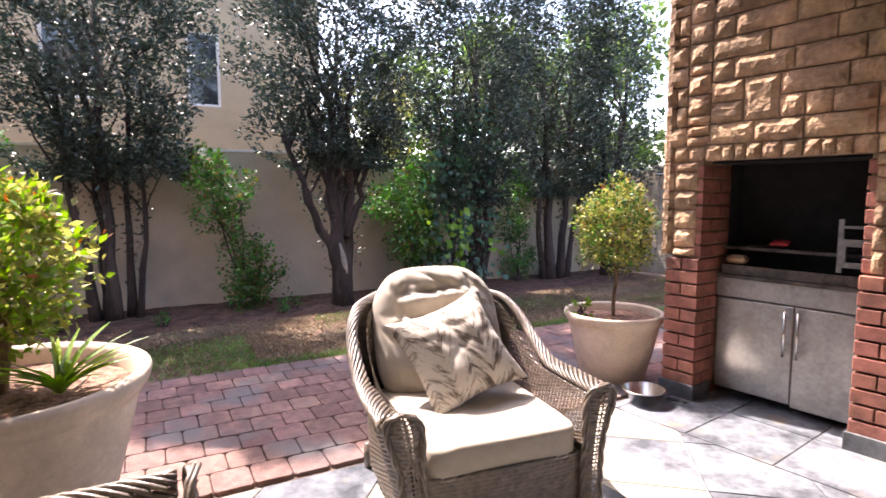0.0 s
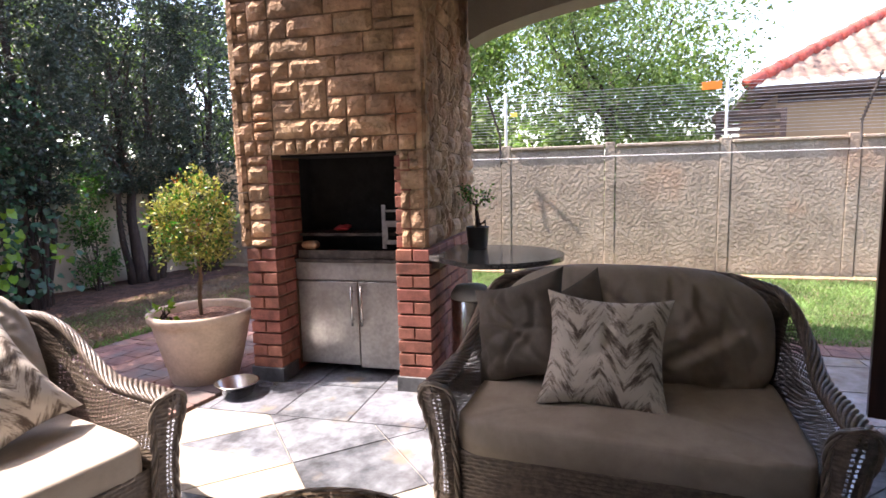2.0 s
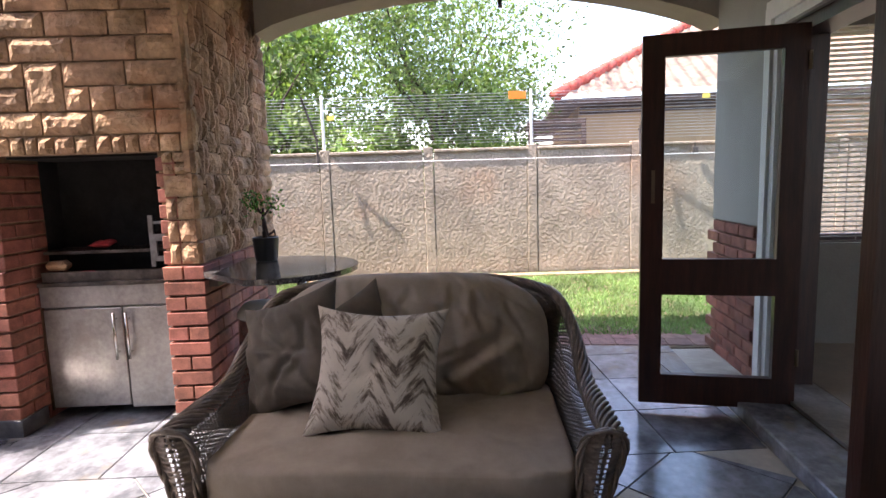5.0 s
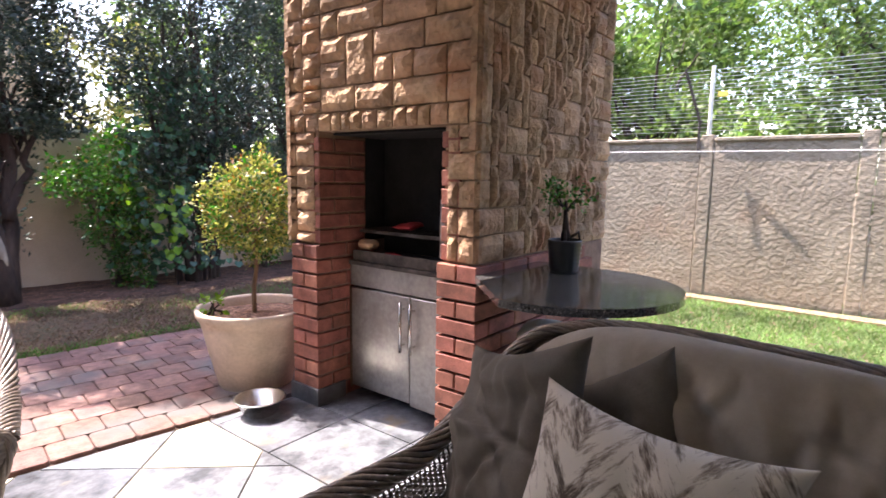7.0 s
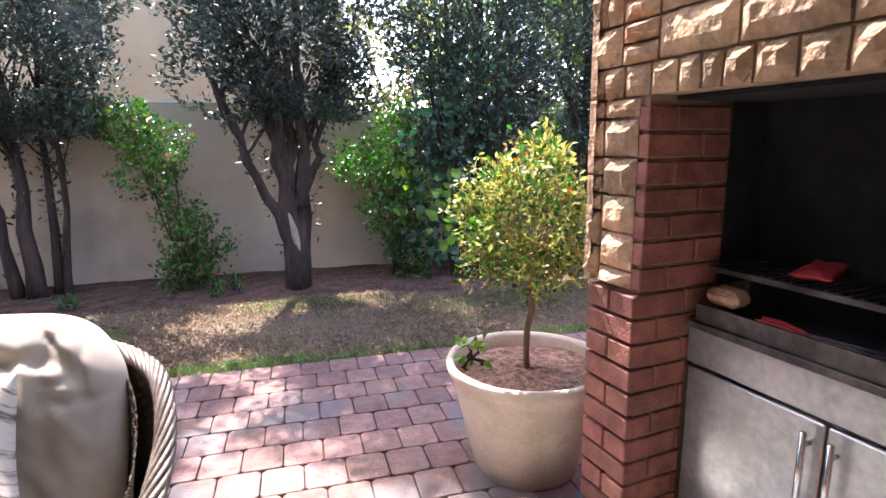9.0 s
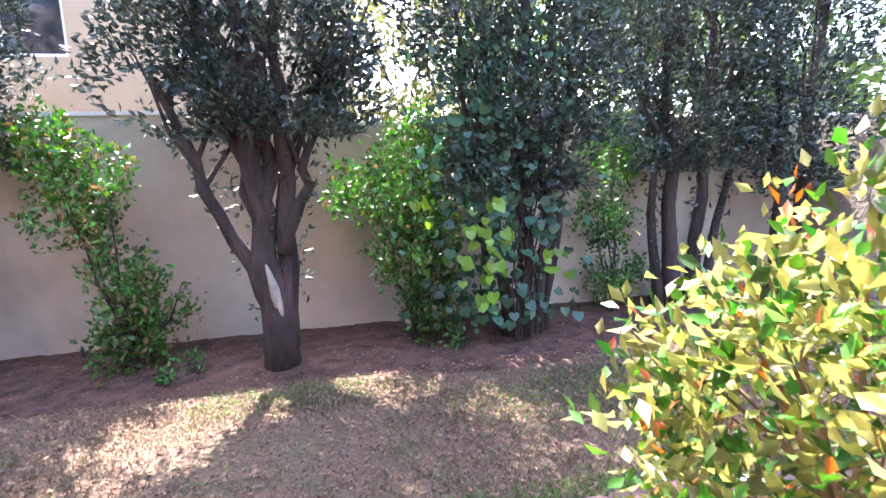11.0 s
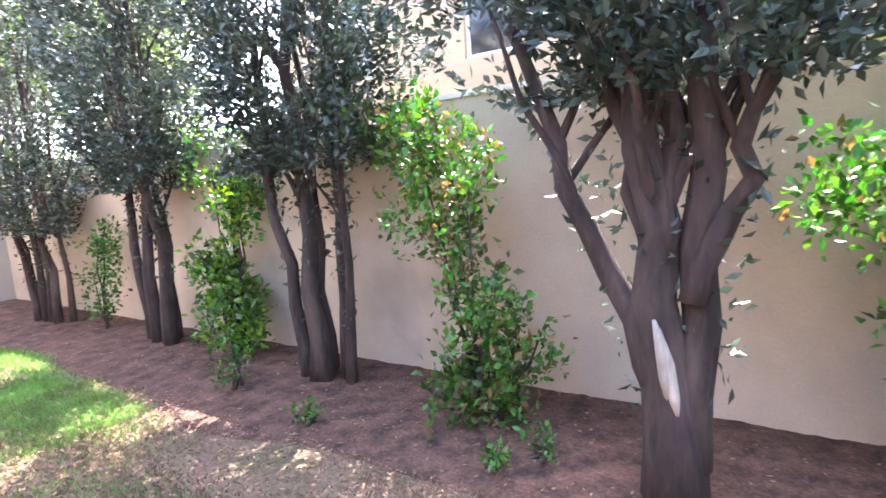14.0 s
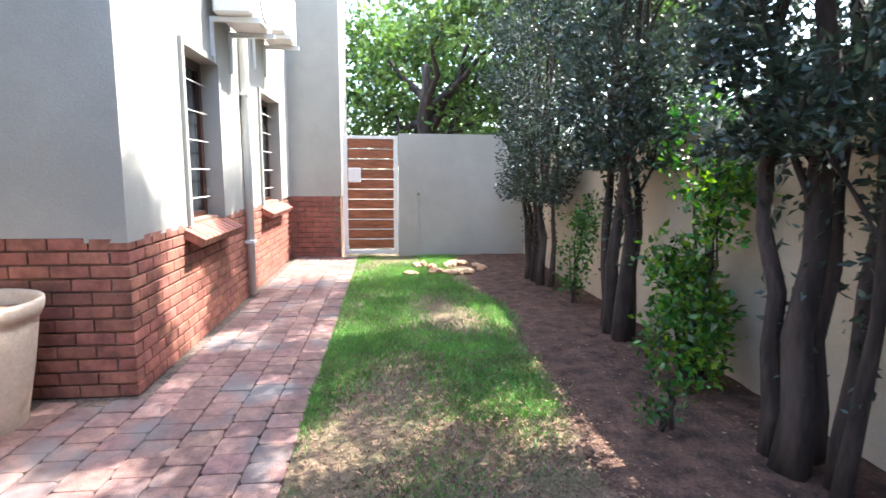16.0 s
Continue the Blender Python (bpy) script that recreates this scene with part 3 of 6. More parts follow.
SCAR = (1.70, 6.16)
columnar_tree("tree", "dark-leaved tree with forked trunk and a bare pale patch", *SCAR,
              [(0, 0, 0.115, -0.12, 0.0, 2.6), (-0.02, 0.0, 0.07, -0.66, 0.02, 2.0, 0.35), (0.06, 0.02, 0.085, 0.14, 0.05, 2.8, 0.1), (0.08, 0.0, 0.055, 0.42, 0.02, 1.85, 0.8),
               (-0.07, 0.02, 0.05, -0.38, 0.05, 2.4, 0.9), (-0.02, 0.0, 0.05, 0.02, 0.05, 3.2, 0.95)],
              1.60, 5.95, 1.06, 0.62, 51000, 0.062, 11, scar=[(0.0, -0.080, 0.40, 0.74, 0.024), (0.030, -0.078, 0.34, 0.66, 0.022)])
columnar_tree("tree", "many-stemmed tree with ivy on it and dark crown", 3.60, 6.25,
              [(-0.12, 0, 0.05, -0.3, 0.0, 3.0), (0, -0.08, 0.055, 0.0, -0.05, 3.2), (0.12, -0.02, 0.05, 0.3, 0, 3.0), (0.2, 0.05, 0.04, 0.5, 0.05, 2.8), (-0.22, 0.05, 0.035, -0.5, 0.05, 2.6), (0.05, 0.1, 0.05, 0.1, 0.1, 3.4)],
              1.15, 5.95, 0.95, 0.6, 51000, 0.058, 12)
columnar_tree("tree", "tall dark tree of several black stems by the wall", 5.32, 6.55,
              [(-0.1, 0, 0.08, -0.3, 0, 3.0), (0.08, 0, 0.07, 0.25, 0.0, 3.2), (0.22, 0.03, 0.05, 0.8, 0.05, 2.4), (-0.2, 0.05, 0.05, -0.5, 0.05, 2.8)],
              1.25, 5.95, 1.06, 0.6, 45600, 0.06, 13)
columnar_tree("tree", "dark leafy tree at the wall end behind the braai", 6.35, 6.4,
              [(-0.1, 0, 0.08, -0.3, 0, 3.0), (0.08, 0, 0.07, 0.25, 0.0, 3.2)], 1.0, 5.0, 0.7, 0.55, 16000, 0.065, 17)
TX = (-0.72, 6.52)
columnar_tree("tree", "four-stemmed tree with rough brown bark and high dark crown", *TX,
              [(0.0, -0.03, 0.075, -0.02, 0.0, 3.2), (-0.15, 0.0, 0.058, -0.42, 0.0, 2.6), (0.16, 0.08, 0.045, 0.24, 0.1, 2.9), (0.24, 0.02, 0.035, 0.42, 0.05, 2.6), (-0.07, 0.14, 0.045, -0.15, 0.14, 3.0)],
              1.45, 6.0, 1.12, 0.6, 51600, 0.062, 14)
columnar_tree("tree", "tree with three dark upright stems by the wall", -2.95, 6.55,
              [(0.0, 0, 0.06, -0.05, 0, 3.2), (-0.20, 0.05, 0.052, -0.38, 0.05, 2.8), (0.19, 0.0, 0.062, 0.24, 0.0, 3.0), (0.09, 0.12, 0.04, 0.12, 0.12, 2.8)],
              1.40, 6.6, 1.06, 0.6, 50668, 0.06, 15)
columnar_tree("tree", "bushy dark tree of thin stems near the gate", -5.3, 6.5,
              [(0.0, 0, 0.045, -0.15, 0, 3.0), (-0.30, 0.05, 0.04, -0.75, 0.05, 2.6), (0.27, 0.0, 0.045, 0.35, 0.0, 3.0), (0.13, 0.0, 0.038, 0.1, 0.1, 2.8), (-0.14, -0.05, 0.04, -0.45, -0.05, 2.4), (0.4, 0.1, 0.035, 0.6, 0.1, 2.6)],
              1.0, 6.6, 1.23, 0.6, 50668, 0.055, 16)
shrub("shrub", "leggy shrub with mixed green and tan leaves against the wall", 0.66, 6.42,
      [(0, 0, 0.2, 0.30, 0.22), (0.0, 0.02, 0.50, 0.24, 0.28), (-0.15, 0.05, 0.85, 0.17, 0.26), (-0.32, 0.1, 1.2, 0.25, 0.28), (-0.45, 0.1, 1.6, 0.30, 0.22), (0.36, 0.1, 0.45, 0.12, 0.18), (-0.08, 0.1, 1.35, 0.16, 0.2)],
      3900, 0.054, "leaf_green", 21, 8, second=("leaf_tan", 0.16, "tan and yellowing leaves"))
shrub("shrub", "bushy green shrub with some yellowing leaves", 2.72, 6.35,
      [(0.1, -0.05, 0.25, 0.25, 0.3), (0.0, 0, 0.7, 0.35, 0.35), (-0.25, 0, 1.2, 0.4, 0.25), (0.1, 0.1, 1.5, 0.3, 0.3), (0.15, 0, 1.0, 0.3, 0.3)],
      5600, 0.05, "leaf_green", 22, 9, second=("leaf_tan", 0.08, "yellowing leaves"))
shrub("shrub", "green shrub with narrow leaves beside the ivy", 4.62, 6.6,
      [(0, 0, 0.3, 0.3, 0.3), (-0.1, 0, 0.85, 0.28, 0.35), (0, 0, 1.4, 0.3, 0.3)], 2800, 0.045, "leaf_green", 23, 7)
shrub("shrub", "low bright green shrub between two trees", -1.80, 6.58,
      [(0.05, 0, 0.35, 0.27, 0.33), (-0.15, 0, 0.72, 0.2, 0.2), (0.1, 0.1, 1.2, 0.15, 0.3)], 2600, 0.06, "leaf_green", 24, 6, second=("leaf_lime", 0.3, "bright lime new leaves"))
shrub("shrub", "thin green shrub at the wall near the gate", -4.1, 6.6,
      [(0, 0, 0.35, 0.2, 0.35), (0, 0.1, 0.9, 0.2, 0.3)], 900, 0.05, "leaf_green", 25, 5)
shrub("shrub", "low dark green shrub under the first tree", -1.2, 6.15,
      [(0, 0, 0.2, 0.12, 0.12)], 60, 0.05, "leaf_green", 26, 3)
shrub("shrub", "tall shrub with lime leaves near the wall top", -1.9, 6.75,
      [(0, 0, 1.55, 0.35, 0.35)], 700, 0.055, "leaf_green", 28, 5)
for i, (x, y, s) in enumerate([(1.10, 6.16, 0.09), (-1.15, 6.08, 0.10), (3.02, 6.10, 0.13), (0.95, 6.0, 0.05), (-0.25, 5.95, 0.06)]):
    shrub("weed", "small green weed growing in bare soil", x, y, [(0, 0, s * 0.6, s, s * 0.6)], 70, 0.04, "leaf_green", 40 + i, 3, category="weed", z=0.035)

# ivy over the many-stemmed tree
ivy = thing("ivy", "ivy with large lobed leaves climbing the stems", "plant", at=(3.45, 6.05, 0.04))
rr = np.random.default_rng(31)


def ivy_mesh(name, centres, size, rr):
    """Five-pointed ivy leaves, facing mostly outwards to the lawn."""
    n = len(centres)
    star = [(0, 0.0), (0.40, -0.10), (0.52, 0.22), (0.36, 0.48), (0.0, 0.80), (-0.36, 0.48), (-0.52, 0.22), (-0.40, -0.10)]
    f = np.array([0.1, -1.0, 0.35]) + rr.normal(size=(n, 3)) * 0.45
    f /= np.linalg.norm(f, axis=1, keepdims=True)
    dn = np.array([0, 0, -1.0]) + rr.normal(size=(n, 3)) * 0.35
    dn -= f * (dn * f).sum(1, keepdims=True)
    dn /= np.linalg.norm(dn, axis=1, keepdims=True)
    sd = np.cross(f, dn)
    sz = size * rr.uniform(0.6, 1.3, (n, 1))
    vs = np.stack([centres + sz * (a * sd + b * dn) + sz * 0.12 * abs(a) * -f for a, b in star], 1).reshape(-1, 3)
    i = np.arange(n)[:, None] * 8
    fc = np.concatenate([i + [0, j, j + 1] for j in range(1, 7)], 1).reshape(-1, 3)
    return arrays_mesh(name, vs, fc)


n = 900
k = rr.uniform(size=n)
c = np.stack([rr.normal(size=n) * 0.30 - 0.1 + 0.15 * k, rr.uniform(-0.12, 0.3, n), 0.15 + 2.3 * k], 1)
part("leaves", ivy_mesh("leaves", c, 0.080, rr), "leaf_ivy", ivy, "dark green ivy leaves")
# front clusters of ivy in lime: sunlight on the leaves put into their colour
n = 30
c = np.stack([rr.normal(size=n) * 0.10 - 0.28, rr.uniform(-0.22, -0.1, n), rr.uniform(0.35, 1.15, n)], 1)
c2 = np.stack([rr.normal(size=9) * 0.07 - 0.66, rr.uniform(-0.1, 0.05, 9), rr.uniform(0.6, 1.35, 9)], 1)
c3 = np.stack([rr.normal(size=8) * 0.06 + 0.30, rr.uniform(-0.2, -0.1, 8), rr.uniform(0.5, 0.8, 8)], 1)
part("sunlit_leaves", ivy_mesh("sunlit_leaves", np.concatenate([c, c2, c3]), 0.10, rr), "leaf_lime", ivy, "ivy leaves coloured light green as if sunlit")
bm = bmesh.new()
r = random.Random(3)
for i in range(9):
    x = r.uniform(-0.5, 0.35)
    tube(bm, wobble((x * 0.6, 0, -0.05), (x, 0.05, r.uniform(1.2, 2.4)), 8, 0.06, r), 0.008, 5)
part("stem", bm, "bark", ivy)

# ---- furniture ----
def superellipse(u, e=0.8):
    return math.copysign(abs(math.cos(u)) ** e, math.cos(u)), math.copysign(abs(math.sin(u)) ** e, math.sin(u))


def cushion_bm(w, d, h, puff=0.6, nx=22, ny=18, seam=True, seed=0, wrinkle=0.006, back=False, folds=()):
    """A filled cushion: soft edges, a piped seam and creases; lies in xy, centred."""
    bm = bmesh.new()
    top, bot = {}, {}
    for i in range(nx + 1):
        for j in range(ny + 1):
            u, v = i / nx * 2 - 1, j / ny * 2 - 1
            uu, vv = math.sin(u * math.pi / 2), math.sin(v * math.pi / 2)
            e = (1 - abs(uu) ** 5) ** 0.5 * (1 - abs(vv) ** 5) ** 0.5 if puff < 0.9 else ((1 - abs(uu) ** 3) * (1 - abs(vv) ** 3)) ** 0.5
            x, y = uu * w / 2, vv * d / 2
            if back:
                x *= (1 - 0.20 * vv * vv * max(0, vv + 0.4)) ** 0.5 * (1 - 0.12 * vv ** 4)
                y *= (1 - 0.32 * uu ** 4) ** 0.5
            elif puff > 0.9:
                x *= 1 - 0.16 * (1 - vv * vv)
                y *= 1 - 0.16 * (1 - uu * uu)
            c = noise.noise(Vector((x * 4 + seed, y * 5, 1.3))) * wrinkle * 0.7 + 0.4 * abs(noise.noise(Vector((x * 17 + y * 9, y * 5 + seed, 2.0)))) * wrinkle
            c += (0.6 - abs(noise.noise(Vector(((x + y * 0.7) * 8 + seed, (x - y) * 2.2, 4.0)))) * 2) * wrinkle * 0.25
            for fx, fy, sz in ((2.2, 4.0, 7.0), (6.5, 1.6, 9.0), (4.5, -5.5, 12.0)):
                c -= max(0, 0.11 - abs(noise.noise(Vector((x * fx + y * 2 + seed, y * fy - x * 1.5, sz))))) * wrinkle * 2.6
            for ax, ay, bx_, by_, dep, wid in folds:
                dx, dy = bx_ - ax, by_ - ay
                k = ((x - ax) * dx + (y - ay) * dy) / (dx * dx + dy * dy)
                off = ((x - ax) * dy - (y - ay) * dx) / math.hypot(dx, dy) + 0.02 * math.sin(k * 4 + ax * 9)
                if -0.1 < k < 1.1:
                    f = math.sin(math.pi * (k + 0.1) / 1.2)
                    c += dep * f * (math.exp(-((off - wid) / wid) ** 2) - 1.3 * math.exp(-(off / wid) ** 2))
            z = h / 2 * e
            top[i, j] = bm.verts.new((x, y, z + c * e))
            edge = i in (0, nx) or j in (0, ny)
            bot[i, j] = top[i, j] if edge else bm.verts.new((x, y, -z + c * e * 0.5))
    for i in range(nx):
        for j in range(ny):
            bm.faces.new((top[i, j], top[i + 1, j], top[i + 1, j + 1], top[i, j + 1]))
            f = [bot[i, j], bot[i, j + 1], bot[i + 1, j + 1], bot[i + 1, j]]
            if len(set(f)) == 4:
                bm.faces.new(f)
    return bm


# long creases: start, end, depth and width
SOFA_FOLDS = [(0.05, -0.28, 0.46, 0.05, 0.030, 0.035), (0.20, -0.30, 0.54, -0.12, 0.022, 0.03), (-0.12, 0.24, 0.10, -0.22, 0.016, 0.03), (0.30, 0.24, 0.33, 0.02, 0.016, 0.022),
              (0.16, 0.26, 0.22, 0.06, 0.014, 0.02), (-0.30, 0.25, -0.26, 0.08, 0.014, 0.022), (0.44, 0.2, 0.5, -0.05, 0.014, 0.02), (0.0, 0.26, -0.04, 0.1, 0.012, 0.02)]
CHAIR_FOLDS = [(-0.22, 0.20, 0.20, 0.16, 0.030, 0.03), (-0.26, 0.10, 0.05, 0.02, 0.022, 0.03), (-0.05, 0.28, 0.02, 0.1, 0.022, 0.025), (0.12, 0.27, 0.22, 0.0, 0.02, 0.025), (-0.2, 0.27, -0.24, 0.0, 0.016, 0.022)]


def slab_cushion(w, d, h, seed=0, wrinkle=0.005):
    """A seat pad with upright rounded sides and a creased top."""
    bm = bmesh.new()
    nx, ny = 30, 22
    prof = [(1.0, -0.5), (1.0, 0.25), (0.985, 0.42), (0.94, 0.5)]
    r = 0.06
    rings = []

    def rim(k, z):
        n = 72
        out = []
        for i in range(n):
            cx, cy = superellipse(2 * math.pi * i / n, 0.2)
            x, y = cx * w / 2 * k, cy * d / 2 * k
            b = wrinkle * noise.noise(Vector((x * 14 + seed, y * 14, z * 30)))
            out.append(bm.verts.new((x * (1 + b), y * (1 + b), z * h + b)))
        return out
    rings = [rim(0.97, -0.5), rim(1.0, -0.42), rim(1.003, -0.0), rim(1.0, 0.40), rim(0.985, 0.48), rim(0.955, 0.52), rim(0.7, 0.56), rim(0.45, 0.58), rim(0.2, 0.585)]
    for a, b in zip(rings, rings[1:]):
        for i in range(72):
            bm.faces.new((a[i], a[(i + 1) % 72], b[(i + 1) % 72], b[i]))
    bm.faces.new(rings[0][::-1])
    bm.faces.new(rings[-1])
    for v in bm.verts:
        if v.co.z > h * 0.2 and v.co.y < 0:
            v.co.z -= wrinkle * 0.9 * max(0, 1 - abs(noise.noise(Vector((v.co.x * 7 + seed, v.co.y * 1.5, 7)))) * 6)
        if v.co.z > h * 0.4:
            v.co.z += wrinkle * 1.6 * noise.noise(Vector((v.co.x * 9 + seed, v.co.y * 5, 0)))
    return bm


def wicker_sheet(surf, nu, nv, depth=0.006, open_at=None):
    """Woven bands as one relief sheet: each cell bulges, alternating like a basket."""
    sub_u, sub_v = 2, 3
    U, V = nu * sub_u, nv * sub_v
    P = np.zeros((U + 1, V + 1, 3))
    for i in range(U + 1):
        for j in range(V + 1):
            u, v = i / U, j / V
            p, n = surf(u, v)
            row = j // sub_v
            ph = (i / sub_u + (row % 2)) * math.pi
            bulge = math.sin(math.pi * ((j % sub_v) + (0.0)) / sub_v)
            P[i, j] = p + n * depth * (0.9 * bulge + 0.7 * bulge * math.cos(ph) - 0.2)
    idx = np.arange((U + 1) * (V + 1)).reshape(U + 1, V + 1)
    f = np.stack([idx[:-1, :-1].ravel(), idx[1:, :-1].ravel(), idx[1:, 1:].ravel(), idx[:-1, 1:].ravel()], 1)
    if open_at:
        i, j = np.divmod(np.arange(U * V), V)
        gap = (i % 2 == 1) & (j % 3 != 1) & np.array([open_at(a / U, b / V) for a, b in zip(i, j)])
        f = f[~gap]
    return arrays_mesh("weave", P.reshape(-1, 3), f, True)


def wicker_seat(name, label, width, depth, group, at, rz, back_h=0.90, category="chair", arm=0.60):
    """A deep wicker armchair or sofa. Local: faces -y, front at y=0, back at y=depth; x across."""
    t = thing(name, label, category, group, at=at, rz=rz)
    W, D = width / 2, depth
    # outline of the wall top from one arm's front round the back to the other
    def path(u):
        """u 0..1 round the shell: returns x, y, outward normal x, y, and the top height there"""
        s = u * 2 - 1
        a = abs(s)
        if a > 0.56:
            k = (a - 0.56) / 0.44
            x, y = W * 0.93, D * 0.62 * (1 - k) + 0.03
            nx, ny = 1.0, 0.0
        else:
            k = a / 0.56
            ang = k * math.pi / 2
            x = W * 0.93 * math.sin(ang) ** (0.85 if width < 1.1 else 0.55)
            y = D * 0.62 + 0.03 + (D * 0.33) * math.cos(ang) ** (0.85 if width < 1.1 else 0.7)
            nx, ny = math.sin(ang), math.cos(ang)
        k2 = min(1, max(0, (a - 0.30) / 0.42))
        top = back_h + (arm - back_h) * (3 * k2 ** 2 - 2 * k2 ** 3)
        top -= 0.04 * (a / 0.3) ** 2 if a < 0.3 else 0.04
        return math.copysign(x, s) if s else 0.0, y, math.copysign(nx, s) if s else 0.0, ny, top

    def outer(u, v):
        x, y, nx, ny, top = path(u)
        z = 0.07 + (top - 0.07) * v
        n = Vector((nx, ny, 0)).normalized()
        flare = 0.10 * max(0, v - 0.45) ** 1.3 + 0.0
        lean = 0.05 * v
        return Vector((x, y, z)) + n * (flare + lean * 0.6), n

    def inner(u, v):
        x, y, nx, ny, top = path(u)
        z = 0.30 + (top - 0.30) * v
        n = Vector((nx, ny, 0)).normalized()
        flare = 0.10 * max(0, (z - 0.07) / (top - 0.07) - 0.45) ** 1.3
        return Vector((x, y, z)) + n * (flare - 0.032), -n

    long = 2 * D * 0.62 + 1.5 * width
    nu = int(long / 0.022)
    shell = part("shell", wicker_sheet(outer, nu, 46, 0.005, lambda u, v: abs(u * 2 - 1) > 0.42 and v > 0.5), "wicker", t, smooth=True)
    part("inner_weave", wicker_sheet(inner, nu, 32, 0.004, lambda u, v: abs(u * 2 - 1) > 0.42 and v > 0.3), "wicker", t)
    # rolled rim along the top
    bm = bmesh.new()
    pts = []
    n = 90
    for i in range(n + 1):
        u = i / n
        p, q = outer(u, 1.0)
        pts.append(p + q * 0.004 + Vector((0, 0, 0.005)))
    for k in range(9):
        tw = []
        for i, p in enumerate(pts):
            a = 2 * math.pi * k / 9 + i * 0.55
            q = outer(i / n, 1.0)[1]
            s = abs(i / n * 2 - 1)
            rr_ = 0.020 + 0.016 * min(1, max(0, (s - 0.5) / 0.3))
            tw.append(p + q * math.cos(a) * rr_ + Vector((0, 0, 1)) * math.sin(a) * rr_ * 0.8)
        tube(bm, tw, 0.0085, 5, True)
    part("rim", bm, "wicker", t, "thick twisted wicker rim", smooth=True)
    # arm fronts: a narrow woven panel that flares outwards into the rolled arm, edged by a twisted rim
    for sx in (-1, 1):
        x0 = sx * W * 0.93

        def panel(u, v):
            c = x0 + sx * 0.10 * max(0, v - 0.35) ** 1.6
            hw = 0.043 + 0.024 * min(1, max(0, (v - 0.6) / 0.25))
            if v > 0.86:
                hw *= math.sqrt(max(0.0, 1 - ((v - 0.86) / 0.14) ** 2))
            return Vector((c + (u * 2 - 1) * hw, 0.006 - 0.022 * math.sin(math.pi * u), 0.03 + (arm - 0.01) * v)), Vector((0, -1, 0))
        part("arm_front", wicker_sheet(panel, 6, 34, 0.005, lambda u, v: 0.3 < u < 0.7 and v > 0.2), "wicker", t, smooth=True)
        edge_line = [panel(0, k / 24)[0] for k in range(24)] + [panel(0.5, 1)[0]] + [panel(1, k / 24)[0] for k in range(23, -1, -1)]
        bm = bmesh.new()
        for k in range(3):
            tube(bm, [p + Vector((math.cos(k * 2.1 + i * 0.7) * 0.008, -0.004 + math.sin(k * 2.1 + i * 0.7) * 0.008, 0)) for i, p in enumerate(edge_line)], 0.0075, 5)
        part("arm_rim", bm, "wicker", t, smooth=True)
    # front apron
    def apron(u, v):
        return Vector((-W * 0.90 + 2 * W * 0.90 * u, 0.02 - 0.025 * math.sin(math.pi * u), 0.05 + 0.268 * v)), Vector((0, -1, 0))
    part("apron", wicker_sheet(apron, int(width * 0.9 / 0.024), 16, 0.006), "wicker", t)
    part("deck", boxes((-W * 0.88, 0.04, 0.24, W * 0.88, D * 0.90, 0.285)), "wicker_dark", t)
    for sx in (-1, 1):
        for y in (0.04, D * 0.86):
            bm = tube(bmesh.new(), [(sx * W * 0.88, y, -0.0), (sx * W * 0.88, y, 0.12)], 0.024, 10)
            part("leg", bm, "wicker", t, smooth=True)
    return t


def lay(name, label, bm, material, loc, group="", category="cushion", parent=None):
    t = tagged(new(name, mesh_of(name, bm, True)), label, category, group)
    t.data.materials.append(M[material])
    t.matrix_basis = loc
    return t


def local(at, rz):
    return Matrix.Translation(at) @ pose(0, 0, 0, 0, 0, rz)


# sunlit armchair by the paving
CH_AT, CH_RZ = (0.835, 1.40, 0.0), -7.0
chair = wicker_seat("armchair", "brown wicker armchair with pale cushions at the terrace edge", 0.81, 0.93, "wicker armchairs", CH_AT, CH_RZ, 0.84, arm=0.57)
C = local(CH_AT, CH_RZ)
lay("seat_cushion", "sunlit beige seat cushion on the wicker armchair", slab_cushion(0.66, 0.74, 0.13, 1), "cushion", C @ pose(0, 0.375, 0.355), "armchair cushions")
lay("back_cushion", "beige back cushion slumped over the armchair back", cushion_bm(0.66, 0.66, 0.28, 0.95, nx=80, ny=80, seed=3, wrinkle=0.05, back=True, folds=CHAIR_FOLDS), "cushion", C @ pose(0, 0.765, 0.665, 66, 0, 0), "armchair cushions")
lay("throw_pillow", "cream and grey zigzag throw pillow leaning on the armchair", cushion_bm(0.50, 0.50, 0.21, 0.95, nx=48, ny=48, seed=5, wrinkle=0.022), "chevron", C @ pose(-0.01, 0.49, 0.63, 54, -16, 8), "zigzag pillows", "pillow")

SO_AT, SO_RZ = (1.71, -0.25, 0.0), -90 + 3.0
sofa = wicker_seat("sofa", "two seat dark brown wicker sofa with grey-brown cushions", 1.38, 1.03, "", SO_AT, SO_RZ, 0.86, "sofa", 0.57)
C = local(SO_AT, SO_RZ)
lay("seat_cushion", "long taupe seat cushion on the wicker sofa", slab_cushion(1.23, 0.80, 0.14, 7, 0.014), "cushion_taupe", C @ pose(0, 0.395, 0.375), "sofa cushions")
lay("back_cushion", "creased taupe back cushion of the sofa", cushion_bm(1.22, 0.60, 0.28, 0.95, nx=130, ny=64, seed=9, wrinkle=0.05, back=True, folds=SOFA_FOLDS), "cushion_taupe", C @ pose(0.0, 0.76, 0.645, 72, 0, 0), "sofa cushions")
